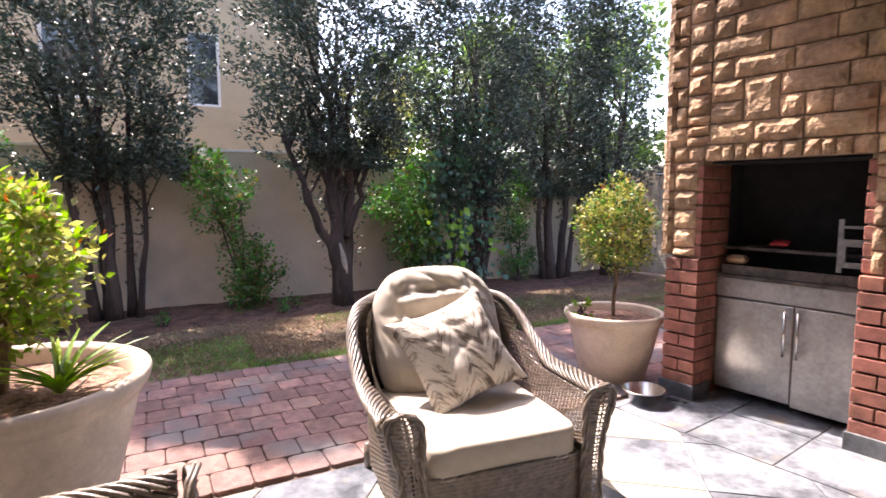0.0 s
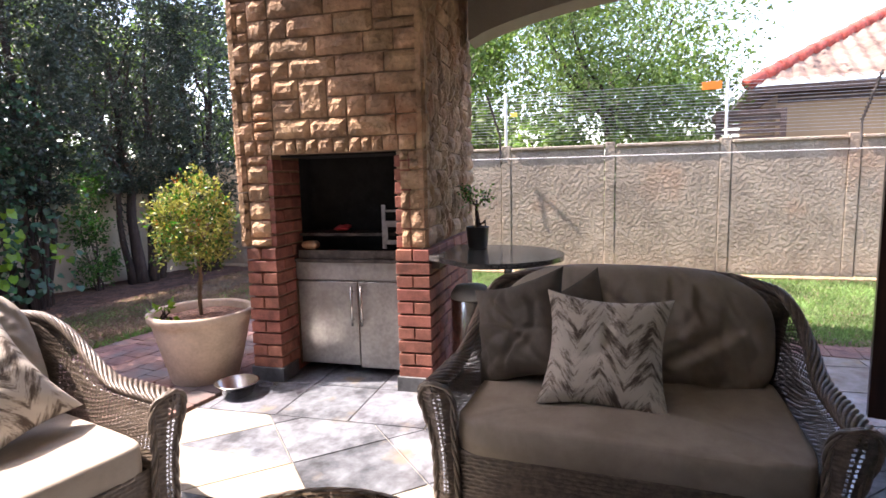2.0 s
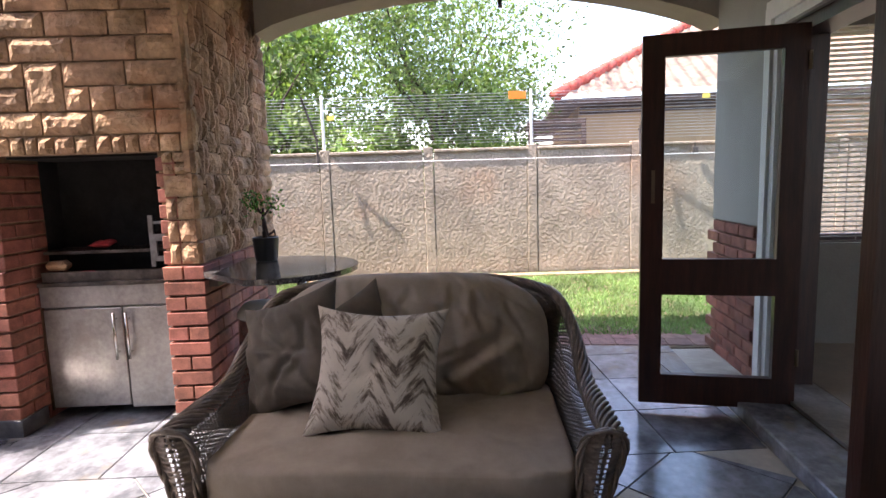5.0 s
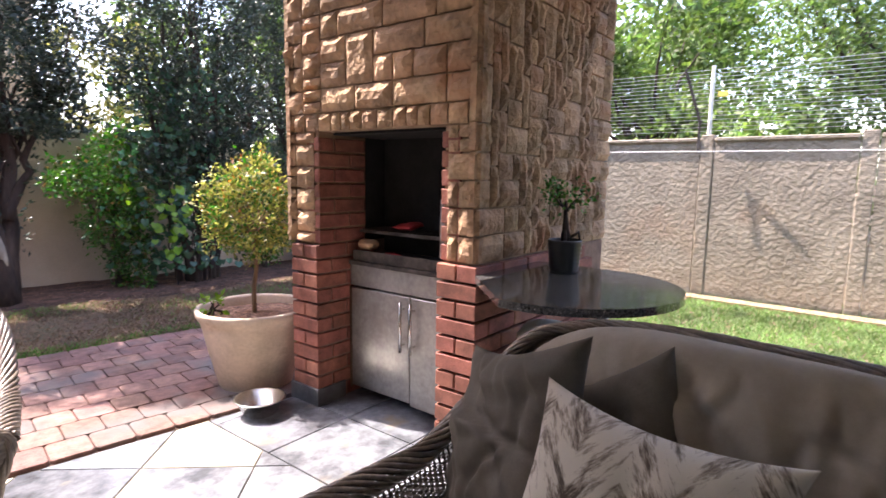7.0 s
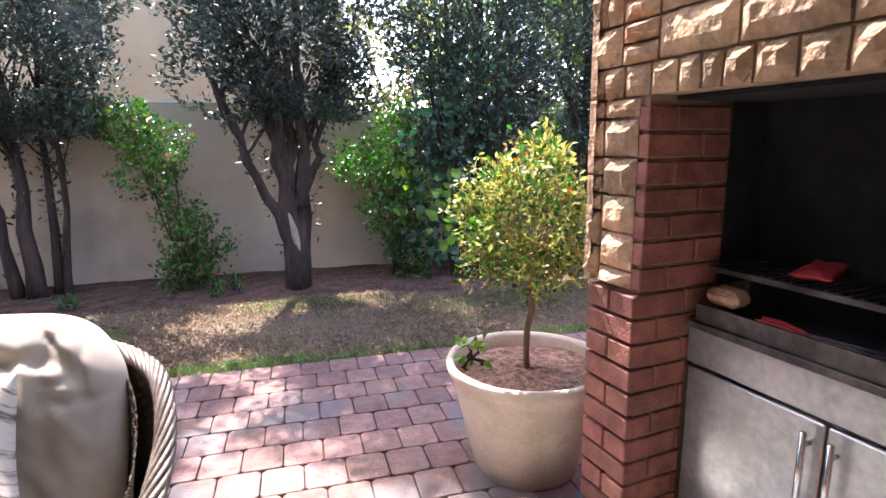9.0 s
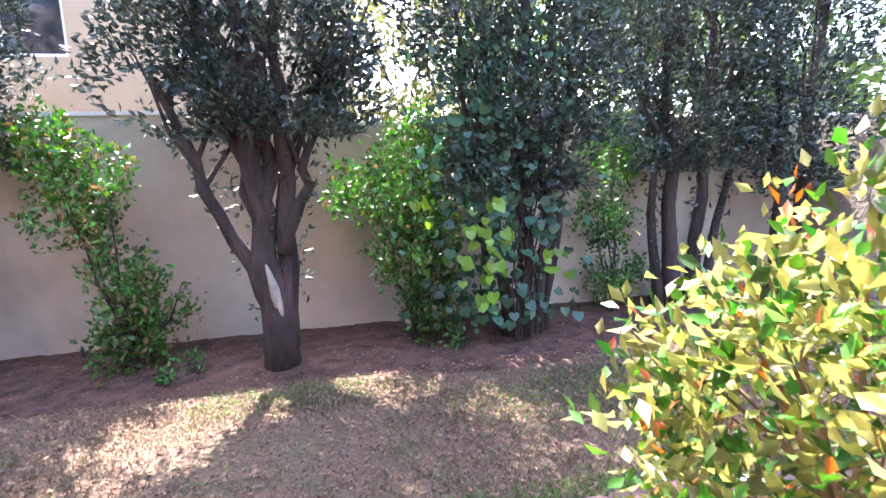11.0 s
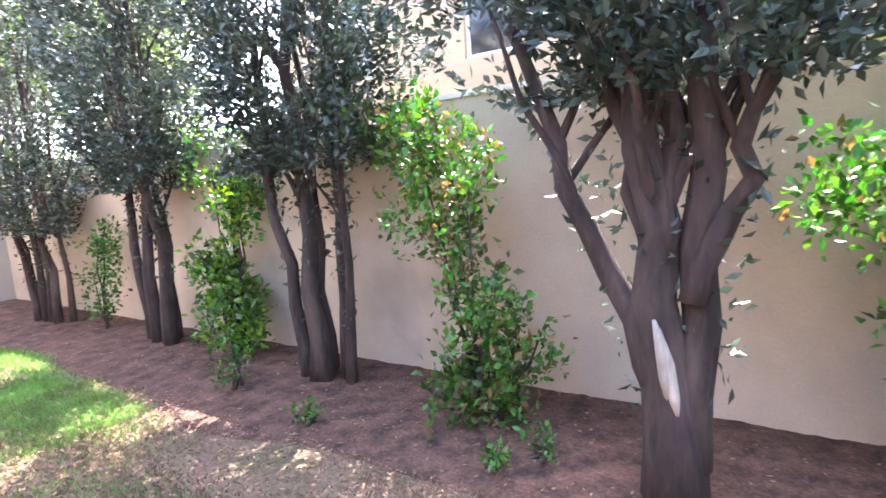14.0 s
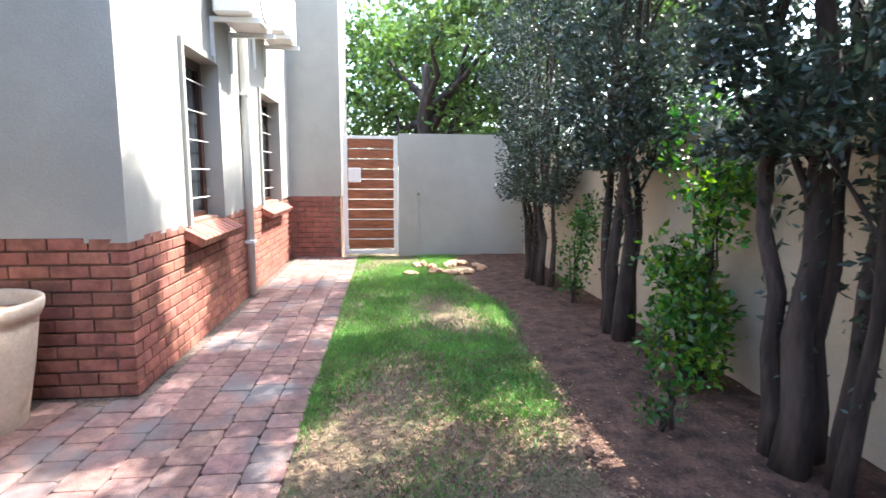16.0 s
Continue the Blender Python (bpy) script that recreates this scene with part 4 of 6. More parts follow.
lay("throw_pillow", "dark olive grey throw pillow on the sofa", cushion_bm(0.50, 0.50, 0.18, 0.95, nx=64, ny=64, seed=12, wrinkle=0.05, folds=[(-0.2, 0.1, 0.1, -0.05, 0.014, 0.02), (-0.1, -0.2, 0.12, 0.0, 0.016, 0.02), (0.0, 0.2, 0.15, 0.05, 0.012, 0.02)]), "cushion_dark", C @ pose(-0.46, 0.53, 0.665, 66, -18, -16), "", "pillow")
lay("throw_pillow", "dark olive pillow behind the zigzag one", cushion_bm(0.46, 0.46, 0.19, 0.95, nx=48, ny=48, seed=14, wrinkle=0.034), "cushion_dark", C @ pose(-0.24, 0.64, 0.64, 70, -28, -5), "", "pillow")
lay("throw_pillow", "cream and grey zigzag throw pillow on the sofa", cushion_bm(0.52, 0.50, 0.20, 0.95, nx=48, ny=48, seed=15, wrinkle=0.03), "chevron", C @ pose(-0.075, 0.375, 0.64, 60, 3, 2), "zigzag pillows", "pillow")

for at, rz, lab in [((-0.26, 0.86, 0), 90, "brown wicker armchair beside the coffee table"), ((1.14, -1.46, 0), 90, "brown wicker armchair near the folding doors")]:
    wicker_seat("armchair", lab, 0.90, 1.02, "wicker armchairs", at, rz, 0.86)
    lay("seat_cushion", "beige seat cushion on a wicker armchair", slab_cushion(0.72, 0.80, 0.13, 1), "cushion", local(at, rz) @ pose(0, 0.41, 0.355), "armchair cushions")

# coffee table
TB = (0.72, 0.38)
table = thing("coffee_table", "round wicker coffee table with a glass top", "table", at=(*TB, 0))
def drum(u, v):
    a = 2 * math.pi * u
    r = 0.36 + 0.03 * math.cos(v * 6)
    return Vector((math.cos(a) * r, math.sin(a) * r, 0.02 + 0.39 * v)), Vector((math.cos(a), math.sin(a), 0))
part("base", wicker_sheet(drum, 100, 34, 0.005), "wicker", table)
def disc(u, v):
    a = 2 * math.pi * u
    r = 0.02 + 0.40 * v
    return Vector((math.cos(a) * r, math.sin(a) * r, 0.425)), Vector((0, 0, 1))
part("top_weave", wicker_sheet(disc, 60, 24, 0.004), "wicker", table)
bm = bmesh.new()
for k in range(5):
    ring = [(math.cos(a) * (0.42 + 0.012 * math.cos(k * 1.25 + i * 0.6)), math.sin(a) * (0.42 + 0.012 * math.cos(k * 1.25 + i * 0.6)), 0.425 + 0.012 * math.sin(k * 1.25 + i * 0.6)) for i, a in enumerate(2 * math.pi * i / 96 for i in range(97))]
    tube(bm, ring, 0.0085, 5, False)
part("rim", bm, "wicker", table, smooth=True)
part("glass_top", lathe(bmesh.new(), [(0, 0.442), (0.405, 0.442), (0.405, 0.450), (0, 0.450)], 64), "glass_table", table, "clear glass top")


# ---- pots and plants ----
def big_pot(label, at, R, H, soil_label="reddish dry soil in the pot"):
    t = thing("plant_pot", label, "plant pot", "large clay pots", at=at)
    prof = [(0, 0), (R * 0.62, 0), (R * 0.64, 0.012), (R * 0.79, H * 0.45), (R * 0.90, H * 0.80), (R * 0.905, H * 0.86), (R * 0.94, H * 0.865), (R * 0.985, H * 0.92), (R, H * 0.97), (R * 0.985, H), (R * 0.93, H), (R * 0.90, H * 0.97), (R * 0.87, H * 0.80)]
    bm = lathe(bmesh.new(), prof, 56)
    for v in bm.verts:
        v.co += Vector((v.co.x, v.co.y, 0)).normalized() * 0.004 * noise.noise(v.co * 6)
    part("body", bm, "pot_clay", t, smooth=True)
    r = random.Random(int(R * 100))
    bm = bmesh.new()
    n = 22
    rings = [[bm.verts.new((0, 0, H * 0.90))]]
    for i in range(1, 9):
        rad = R * 0.90 * i / 8
        rings.append([bm.verts.new((rad * math.cos(2 * math.pi * k / n), rad * math.sin(2 * math.pi * k / n), H * 0.88 + 0.02 * (1 - i / 8) + r.uniform(-.008, .008))) for k in range(n)])
    for k in range(n):
        bm.faces.new((rings[0][0], rings[1][k], rings[1][(k + 1) % n]))
    for a, b in zip(rings[1:], rings[2:]):
        for k in range(n):
            bm.faces.new((a[k], a[(k + 1) % n], b[(k + 1) % n], b[k]))
    part("soil", bm, "pot_soil", t, soil_label)
    return t


def topiary(label, at, ball_z, R, stem_r, n, seed, reds=0.15, leaf=0.042, main="leaf_gold", second=("leaf_green", 0.35)):
    rr = np.random.default_rng(seed)
    r = random.Random(seed)
    t = thing("topiary", label, "plant", "clipped standard bushes", at=at)
    bm = bmesh.new()
    tube(bm, wobble((0, 0, -0.03), (0.01, 0.0, ball_z - R * 0.3), 6, 0.012, r), [stem_r] * 6 + [stem_r * 0.8], 9)
    part("stem", bm, "stem_tan", t, smooth=True)
    for i in range(26):
        d = Vector((r.gauss(0, 1), r.gauss(0, 1), r.gauss(0.3, 0.8))).normalized()
        bm = tube(bmesh.new(), [(0, 0, ball_z - R * 0.6), Vector((0, 0, ball_z - R * 0.2)) + d * R * 0.45, Vector((0, 0, ball_z)) + d * R * 0.92], [0.006, 0.004, 0.002], 4, False)
        part("twig", bm, "stem_tan", t)
    d = rr.normal(size=(n, 3))
    d /= np.linalg.norm(d, axis=1, keepdims=True)
    lump = 1 + 0.12 * np.sin(d[:, :1] * 6 + seed) + 0.1 * np.sin(d[:, 1:2] * 9) + 0.08 * np.sin(d[:, 2:] * 8)
    rad = R * lump * rr.uniform(0.45, 1.06, (n, 1)) ** 0.6
    p = d * rad * np.array([1, 1, 1.2]) + np.array([0, 0, ball_z])
    m = n // 12
    sprig = rr.integers(0, m, n)
    core = p[sprig]
    p = core + rr.normal(size=(n, 3)) * leaf * 0.8
    d = d[sprig] * 0.6 + (p - core) / leaf * 0.6
    d /= np.linalg.norm(d, axis=1, keepdims=True)
    q = rr.uniform(size=n)
    hi = d[:, 2] > 0.0
    k_red = (q < reds) & hi
    k_sec = (q > 1 - second[1]) & ~k_red
    k_m = ~k_red & ~k_sec
    part("leaves", leaves_mesh("leaves", p[k_m], leaf, rr, 0.5, up=0.4, out=d[k_m]), main, t)
    part("inner_leaves", leaves_mesh("inner_leaves", p[k_sec], leaf, rr, 0.5, up=0.3, out=d[k_sec]), second[0], t, "darker green leaves")
    part("tip_leaves", leaves_mesh("tip_leaves", p[k_red] * 1.0, leaf * 0.8, rr, 0.4, up=0.9, out=d[k_red]), "leaf_red", t, "red young leaf tips")
    return t


P1 = (2.66, 2.68, -0.01)
big_pot("pale whitewashed clay pot beside the braai", P1, 0.355, 0.50)
topiary("round clipped bush with yellow-green leaves in a clay pot", (P1[0], P1[1], 0.44), 0.66, 0.262, 0.014, 5200, 51, 0.07, 0.031)
shrub("seedling", "small bright seedling in the pot soil", P1[0] - 0.22, P1[1] + 0.12, [(0, 0, 0.06, 0.07, 0.04)], 26, 0.05, "leaf_lime", 52, 3, category="plant", z=0.45)
P2 = (-0.87, 2.27, -0.01)
big_pot("large pale whitewashed clay pot at the terrace edge", P2, 0.53, 0.68)
topiary("round clipped bush with green leaves and red tips", (P2[0] + 0.03, P2[1] + 0.02, 0.60), 0.49, 0.26, 0.022, 3300, 53, 0.08, 0.046, "leaf_gold", ("leaf_lime", 0.5))
P3 = (-1.54, 2.37, -0.01)
big_pot("pale clay pot with a rolled rim by the house corner", P3, 0.36, 0.71)
# strap-leaved plant
t = thing("strap_plant", "clump of arching bright green strap leaves in the pot", "plant", at=(P2[0] + 0.22, P2[1] - 0.08, 0.61))
bm = bmesh.new()
r = random.Random(9)
for i in range(34):
    a = r.uniform(0, 6.28)
    L, w = r.uniform(0.18, 0.35), r.uniform(0.010, 0.017)
    up = r.uniform(0.75, 1.4)
    prev = None
    sd = Vector((-math.sin(a), math.cos(a), 0))
    for k in range(7):
        s = k / 6
        p = Vector((math.cos(a) * L * s * math.cos(up * (1 - s * 0.9)), math.sin(a) * L * s * math.cos(up * (1 - s * 0.9)), L * (math.sin(up) * s - 0.35 * s * s)))
        ww = w * (1 - s) ** 0.6 + 0.001
        cur = (bm.verts.new(p - sd * ww), bm.verts.new(p + Vector((0, 0, -ww * 0.5))), bm.verts.new(p + sd * ww))
        if prev:
            bm.faces.new((prev[0], prev[1], cur[1], cur[0]))
            bm.faces.new((prev[1], prev[2], cur[2], cur[1]))
        prev = cur
part("leaves", bm, "leaf_lime", t)
t = thing("small_pot", "small terracotta pot with a dry succulent set in the soil", "plant pot", at=(P2[0] - 0.10, P2[1] + 0.22, 0.58))
part("pot", lathe(bmesh.new(), [(0, 0), (0.055, 0), (0.075, 0.10), (0.088, 0.10), (0.088, 0.13), (0.075, 0.13), (0.07, 0.10), (0, 0.10)], 24), "terracotta", t, smooth=True)
bm = bmesh.new()
for i in range(9):
    a = r.uniform(0, 6.28)
    tube(bm, [(0.02 * math.cos(a), 0.02 * math.sin(a), 0.1), (0.05 * math.cos(a), 0.05 * math.sin(a), 0.17), (0.07 * math.cos(a), 0.07 * math.sin(a), 0.22)], [0.012, 0.014, 0.004], 6)
part("succulent", bm, "pot_soil", t, "dry pinkish succulent stems", smooth=True)

# steel bowl
t = thing("dog_bowl", "stainless steel bowl on the floor by the clay pot", "bowl", at=(2.45, 2.19, 0.0))
part("bowl", lathe(bmesh.new(), [(0, 0.004), (0.085, 0.0), (0.09, 0.006), (0.125, 0.085), (0.140, 0.088), (0.140, 0.092), (0.123, 0.092), (0.085, 0.012), (0, 0.010)], 40), "steel_bright", t, smooth=True)

# ---- far things ----
def far_tree(label, x, y, h, r, n, seed, trunk=0.25, leaf=0.22, base=1.5, material="leaf_far"):
    rr = np.random.default_rng(seed)
    rd = random.Random(seed)
    t = thing("tree", label, "tree", at=(x, y, -0.09))
    bm = bmesh.new()
    tube(bm, wobble((0, 0, 0), (0.2, 0, h * 0.55), 6, 0.15, rd), [trunk, trunk * 0.9, trunk * 0.8, trunk * 0.7, trunk * 0.55, trunk * 0.4, trunk * 0.3], 8)
    blobs = []
    for i in range(15):
        a = rd.uniform(0, 6.28)
        q = Vector((math.cos(a) * r * rd.uniform(0.3, 0.85), math.sin(a) * r * rd.uniform(0.3, 0.85), base + (h - base) * rd.uniform(0.15, 0.9)))
        tube(bm, wobble((0.05, 0, h * rd.uniform(0.2, 0.45)), q, 5, 0.2, rd), [trunk * 0.4, trunk * 0.33, trunk * 0.25, trunk * 0.18, trunk * 0.1, 0.02], 5, False)
        blobs.append((q, r * rd.uniform(0.3, 0.55)))
    part("trunk", bm, "bark", t, smooth=True)
    B = np.array([[*q, s] for q, s in blobs])
    w = rr.integers(0, len(B), n)
    d = rr.normal(size=(n, 3))
    d /= np.linalg.norm(d, axis=1, keepdims=True)
    p = B[w, :3] + d * B[w, 3:] * rr.uniform(0.3, 1.1, (n, 1)) * np.array([1, 1, 0.7])
    part("crown", leaves_mesh("crown", p, leaf, rr, 0.5, up=0.1, out=d), material, t)
    return t


far_tree("tall leafy tree with airy green crown beyond the boundary wall", 15.0, 1.2, 7.6, 4.0, 32000, 61, 0.22, 0.115)
far_tree("green tree beyond the boundary wall", 17.5, 7.5, 6.8, 3.6, 5500, 62, 0.25, 0.26)
far_tree("green tree beyond the boundary wall", 12.8, 5.2, 5.2, 2.2, 7000, 66, 0.15, 0.18, base=0.8)
far_tree("low garden shrubbery beyond the boundary wall", 11.6, 2.2, 2.9, 1.5, 5000, 63, 0.08, 0.13, base=0.4)
far_tree("low garden shrubbery beyond the boundary wall", 11.8, -0.3, 2.6, 1.3, 4000, 67, 0.08, 0.13, base=0.4)
far_tree("dense green tree beyond the wooden gate", -13.0, 5.6, 7.6, 3.8, 20000, 64, 0.3, 0.2, base=0.6)
far_tree("dense green tree beyond the end wall", -12.0, 10.5, 6.5, 3.0, 12000, 65, 0.3, 0.2, base=0.6)
far_tree("tree with yellow and orange leaves behind the garden wall", 3.1, 9.0, 3.6, 0.9, 1600, 68, 0.06, 0.10, base=1.5, material="leaf_gold")
far_tree("green tree behind the garden wall", 6.5, 11.5, 6.0, 2.6, 9000, 69, 0.2, 0.2, base=0.5)
far_tree("green tree behind the garden wall", 10.5, 13.0, 7.5, 3.4, 9000, 70, 0.2, 0.22, base=0.5)

t = thing("neighbour_house", "cream two storey house behind the garden wall", "house")
bm = bmesh.new()
wall_with_holes(bm, -5.2, 2.7, -0.09, 5.6, 10.5, 10.75, [(-1.75, -0.95, 2.9, 4.2), (0.35, 0.9, 2.9, 4.2), (-4.2, -3.4, 2.9, 4.2)])
part("wall", bm, "plaster_neigh", t)
for x, ww in ((-1.75, 0.8), (0.35, 0.55), (-4.2, 0.8)):
    w = part("window", boxes((x, 10.56, 2.9, x + 0.05, 10.62, 4.2), (x + ww - 0.05, 10.56, 2.9, x + ww, 10.62, 4.2), (x + 0.05, 10.56, 2.9, x + ww - 0.05, 10.62, 2.95), (x + 0.05, 10.56, 4.15, x + ww - 0.05, 10.62, 4.2)), "white_paint", t)
    part("pane", boxes((x + 0.05, 10.585, 2.95, x + ww - 0.05, 10.592, 4.15)), "glass_dark", w)
for x in (-5.2, 2.45):
    part("side_wall", boxes((x, 10.75, -0.09, x + 0.25, 16, 5.6)), "plaster_neigh", t)
part("roof", prism_bm([(-5.6, 10.1), (3.1, 10.1), (3.1, 16.4), (-5.6, 16.4)], 5.6, 5.8), "roof_tile", t)


def tiled_slope(o, du, dv, nu, nv, wave=0.03):
    """Wavy roof tiles: courses up dv, waves along du."""
    o, du, dv = Vector(o), Vector(du), Vector(dv)
    n = du.cross(dv).normalized()
    if n.z < 0:
        n = -n
    U, V = nu * 6, nv * 2
    vs, fs = [], []
    for j in range(nv):
        for k in (0, 1):
            for i in range(U + 1):
                u = i / U
                v = (j + (1.0 if k else 0.0)) / nv
                h = wave * math.sin(2 * math.pi * i / 6) + (0.0 if k else 0.045)
                vs.append(o + du * u + dv * v + n * h)
    for j in range(nv):
        for i in range(U):
            a = (j * 2) * (U + 1) + i
            fs.append((a, a + 1, a + U + 2, a + U + 1))
            if j:
                b = (j * 2 - 1) * (U + 1) + i
                fs.append((b, b + 1, a + 1, a))
    return arrays_mesh("tiles", np.array([tuple(v) for v in vs]), np.array(fs), True)


t = thing("bungalow", "beige bungalow with red ridge and pale pink tiled roof", "house")
X0, Y0 = 13.2, -1.75
part("wall", boxes((X0 + 0.5, -16, -0.09, X0 + 8, Y0 - 0.6, 3.0)), "plaster_tan", t)
part("eave", boxes((X0, -16, 3.0, X0 + 0.5, Y0, 3.12), (X0 + 0.5, Y0 - 0.6, 3.0, X0 + 8, Y0, 3.12)), "dark_wood", t)
RZ, RX = 5.6, 4.2
part("roof", tiled_slope((X0, Y0 - RX, 3.14), (0, -11, 0), (RX, 0, RZ - 3.14), 36, 14), "roof_tile", t)
# hip: the slope narrows to the ridge
bm = bmesh.new()
rows = 14
me = tiled_slope((X0, Y0, 3.14), (0, -RX, 0), (RX, 0, RZ - 3.14), 14, rows)
co = np.empty(len(me.vertices) * 3)
me.vertices.foreach_get("co", co)
co = co.reshape(-1, 3)
k = (co[:, 0] - X0) / RX
co[:, 1] = np.minimum(co[:, 1], Y0 - k * RX)
me.vertices.foreach_set("co", co.ravel())
me.update()
part("hip_roof", me, "roof_tile", t)
part("hip_roof_side", prism_bm([(X0, Y0), (X0 + 8, Y0), (X0 + RX, Y0 - RX)], 3.12, 3.13), "roof_tile", t)
for i in range(13):
    a, b = Vector((X0, Y0, 3.2)).lerp(Vector((X0 + RX, Y0 - RX, RZ + 0.05)), i / 13), Vector((X0, Y0, 3.2)).lerp(Vector((X0 + RX, Y0 - RX, RZ + 0.05)), (i + 1.08) / 13)
    part("ridge_tile", tube(bmesh.new(), [a, b], [0.15, 0.12], 8), "roof_ridge", t, smooth=True)
part("ridge", tube(bmesh.new(), [(X0 + RX, Y0 - RX, RZ + 0.05), (X0 + RX, -16, RZ + 0.05)], 0.14, 8), "roof_ridge", t, smooth=True)
for i in (2, 3):
    part("wall_slat", boxes((X0 + 0.46, -16, 2.60 + i * 0.105, X0 + 0.498, Y0 - 0.62, 2.67 + i * 0.105)), "dark_wood", t)
t = thing("carport", "dark low lean-to roof beside the bungalow", "shed")
bm = prism_bm([(12.0, -1.1), (12.0, -2.3), (13.6, -2.3), (13.6, -1.1)], 2.45, 2.55)
part("roof", bm, "dark_wood", t)
for i in range(8):
    part("slat", boxes((12.02, -2.3, 1.5 + i * 0.12, 12.06, -1.15, 1.57 + i * 0.12)), "dark_wood", t)
for y in (-1.2, -2.3):
    part("post", boxes((12.0, y, -0.09, 12.1, y + 0.1, 2.45)), "dark_wood", t)

# electric fence on the boundary wall
ef = thing("electric_fence", "electric fence of thin wires on leaning metal posts", "fence", kind="", at=(*FW_O, 0), rz=FW_A)
for i in range(17):
    z = 1.86 + i * 0.041
    x = 0.06 + (z - 1.86) * 0.0
    part("wire", tube(bmesh.new(), [(x, FY[0], z), (x, FY[-1], z)], 0.0032, 4, False), "wire", ef)
for j, y in enumerate(FY[:-1]):
    if j % 2:
        part("post", tube(bmesh.new(), [(0.06, y, FW_H), (0.06, y, 2.56)], 0.02, 6), "white_paint", ef)
for y, dy in ((-5.12, -0.15), (-9.5, 0.12), (-13.8, 0.22)):
    bm = tube(bmesh.new(), [(-0.10, y, 1.60), (-0.08, y, 1.95), (-0.22, y - dy, 2.50)], 0.014, 6)
    for k in range(12):
        q = Vector((-0.08, y, 1.95)).lerp(Vector((-0.22, y - dy, 2.50)), k / 12)
        tube(bm, [q + Vector((-0.0, -0.02, 0)), q + Vector((0.0, 0.02, 0.01))], 0.013, 5)
    part("strut", bm, "steel_burnt", ef, "dark leaning strut with insulators")
t = tagged(part("sign", boxes((-0.03, -7.97, 2.42, -0.02, -7.74, 2.52), bev=0.002), "orange", None, ), "small orange warning sign on the electric fence", "sign")
t.name = "warning_sign"
t.matrix_basis = pose(*FW_O, 0, 0, 0, FW_A)
bm = bmesh.new()
for i in range(40):
    a, b = i / 40, (i + 1) / 40
ys = [FY[0] + (FY[-1] - FY[0]) * i / 40 for i in range(41)]
line = tagged(part("wash_line", tube(bm, [(-0.18, y, 1.66 - 0.05 * math.sin(math.pi * i / 40)) for i, y in enumerate(ys)], 0.006, 5), "white_paint"), "thin white line strung along the boundary wall", "washing line")
line.matrix_basis = pose(*FW_O, 0, 0, 0, FW_A)
t = part("wall_edging", boxes((-0.22, -16.5, -0.05, -0.02, -0.2, 0.03)), "mortar_stone", label="pale rough stone edging at the foot of the boundary wall", kind="structure")
t.matrix_basis = pose(*FW_O, 0, 0, 0, FW_A)

t = tagged(part("junction_box", boxes((-0.05, -10.32, 1.62, -0.0, -10.24, 1.70), (-0.03, -10.29, 1.70, -0.02, -10.27, 1.76), bev=0.003), "steel_burnt"), "small grey junction box under the wall coping", "junction box")
t.matrix_basis = pose(*FW_O, 0, 0, 0, FW_A)
for y, z in ((-10.45, 2.36), (-5.30, 2.22)):
    t = tagged(part("fence_tag", boxes((-0.01, y - 0.05, z, 0.0, y + 0.05, z + 0.06), bev=0.002), "tag_yellow"), "small yellow tag hung on the electric fence", "sign")
    t.matrix_basis = pose(*FW_O, 0, 0, 0, FW_A) @ pose(0.05, 0, 0)

# ---- gate, tap, house fittings ----
g = thing("gate", "varnished slatted wooden gate in a white steel frame", "gate", at=(GATE_X - 0.06, 0, 0))
part("frame", boxes((-0.02, GY0 + 0.01, 0.03, 0.03, GY0 + 0.08, 1.98), (-0.02, GY1 - 0.08, 0.03, 0.03, GY1 - 0.01, 1.98), (-0.02, GY0 + 0.08, 0.03, 0.03, GY1 - 0.08, 0.09), (-0.02, GY0 + 0.08, 1.93, 0.03, GY1 - 0.08, 1.98)), "white_paint", g)
for i in range(11):
    z = 0.12 + i * 0.166
    part("board", boxes((-0.012, GY0 + 0.082, z, 0.012, GY1 - 0.082, z + 0.150), bev=0.003), "wood_gate", g)
# thin white strips added over the gaps, standing in for light between the boards
for i in range(10):
    z = 0.27 + i * 0.166
    part("bar", boxes((0.013, GY0 + 0.082, z, 0.020, GY1 - 0.082, z + 0.006)), "white_paint", g)
part("lock_box", boxes((0.031, GY0 + 0.10, 1.22, 0.10, GY0 + 0.30, 1.46), bev=0.01), "white_paint", g, "white painted steel lock box")
t = thing("tap", "garden tap on a thin standpipe at the end wall", "tap", at=(GATE_X + 0.03, 5.12, 0))
part("pipe", tube(bmesh.new(), [(0, 0, 0), (0, 0, 1.02)], 0.014, 8), "plaster_grey", t)
part("spout", tube(bmesh.new(), [(0, 0, 1.02), (0.05, 0, 1.06), (0.09, 0, 1.03)], 0.014, 8), "steel_bright", t)
part("handle", boxes((0.02, -0.03, 1.075, 0.05, 0.03, 1.09), bev=0.003), "steel_bright", t)

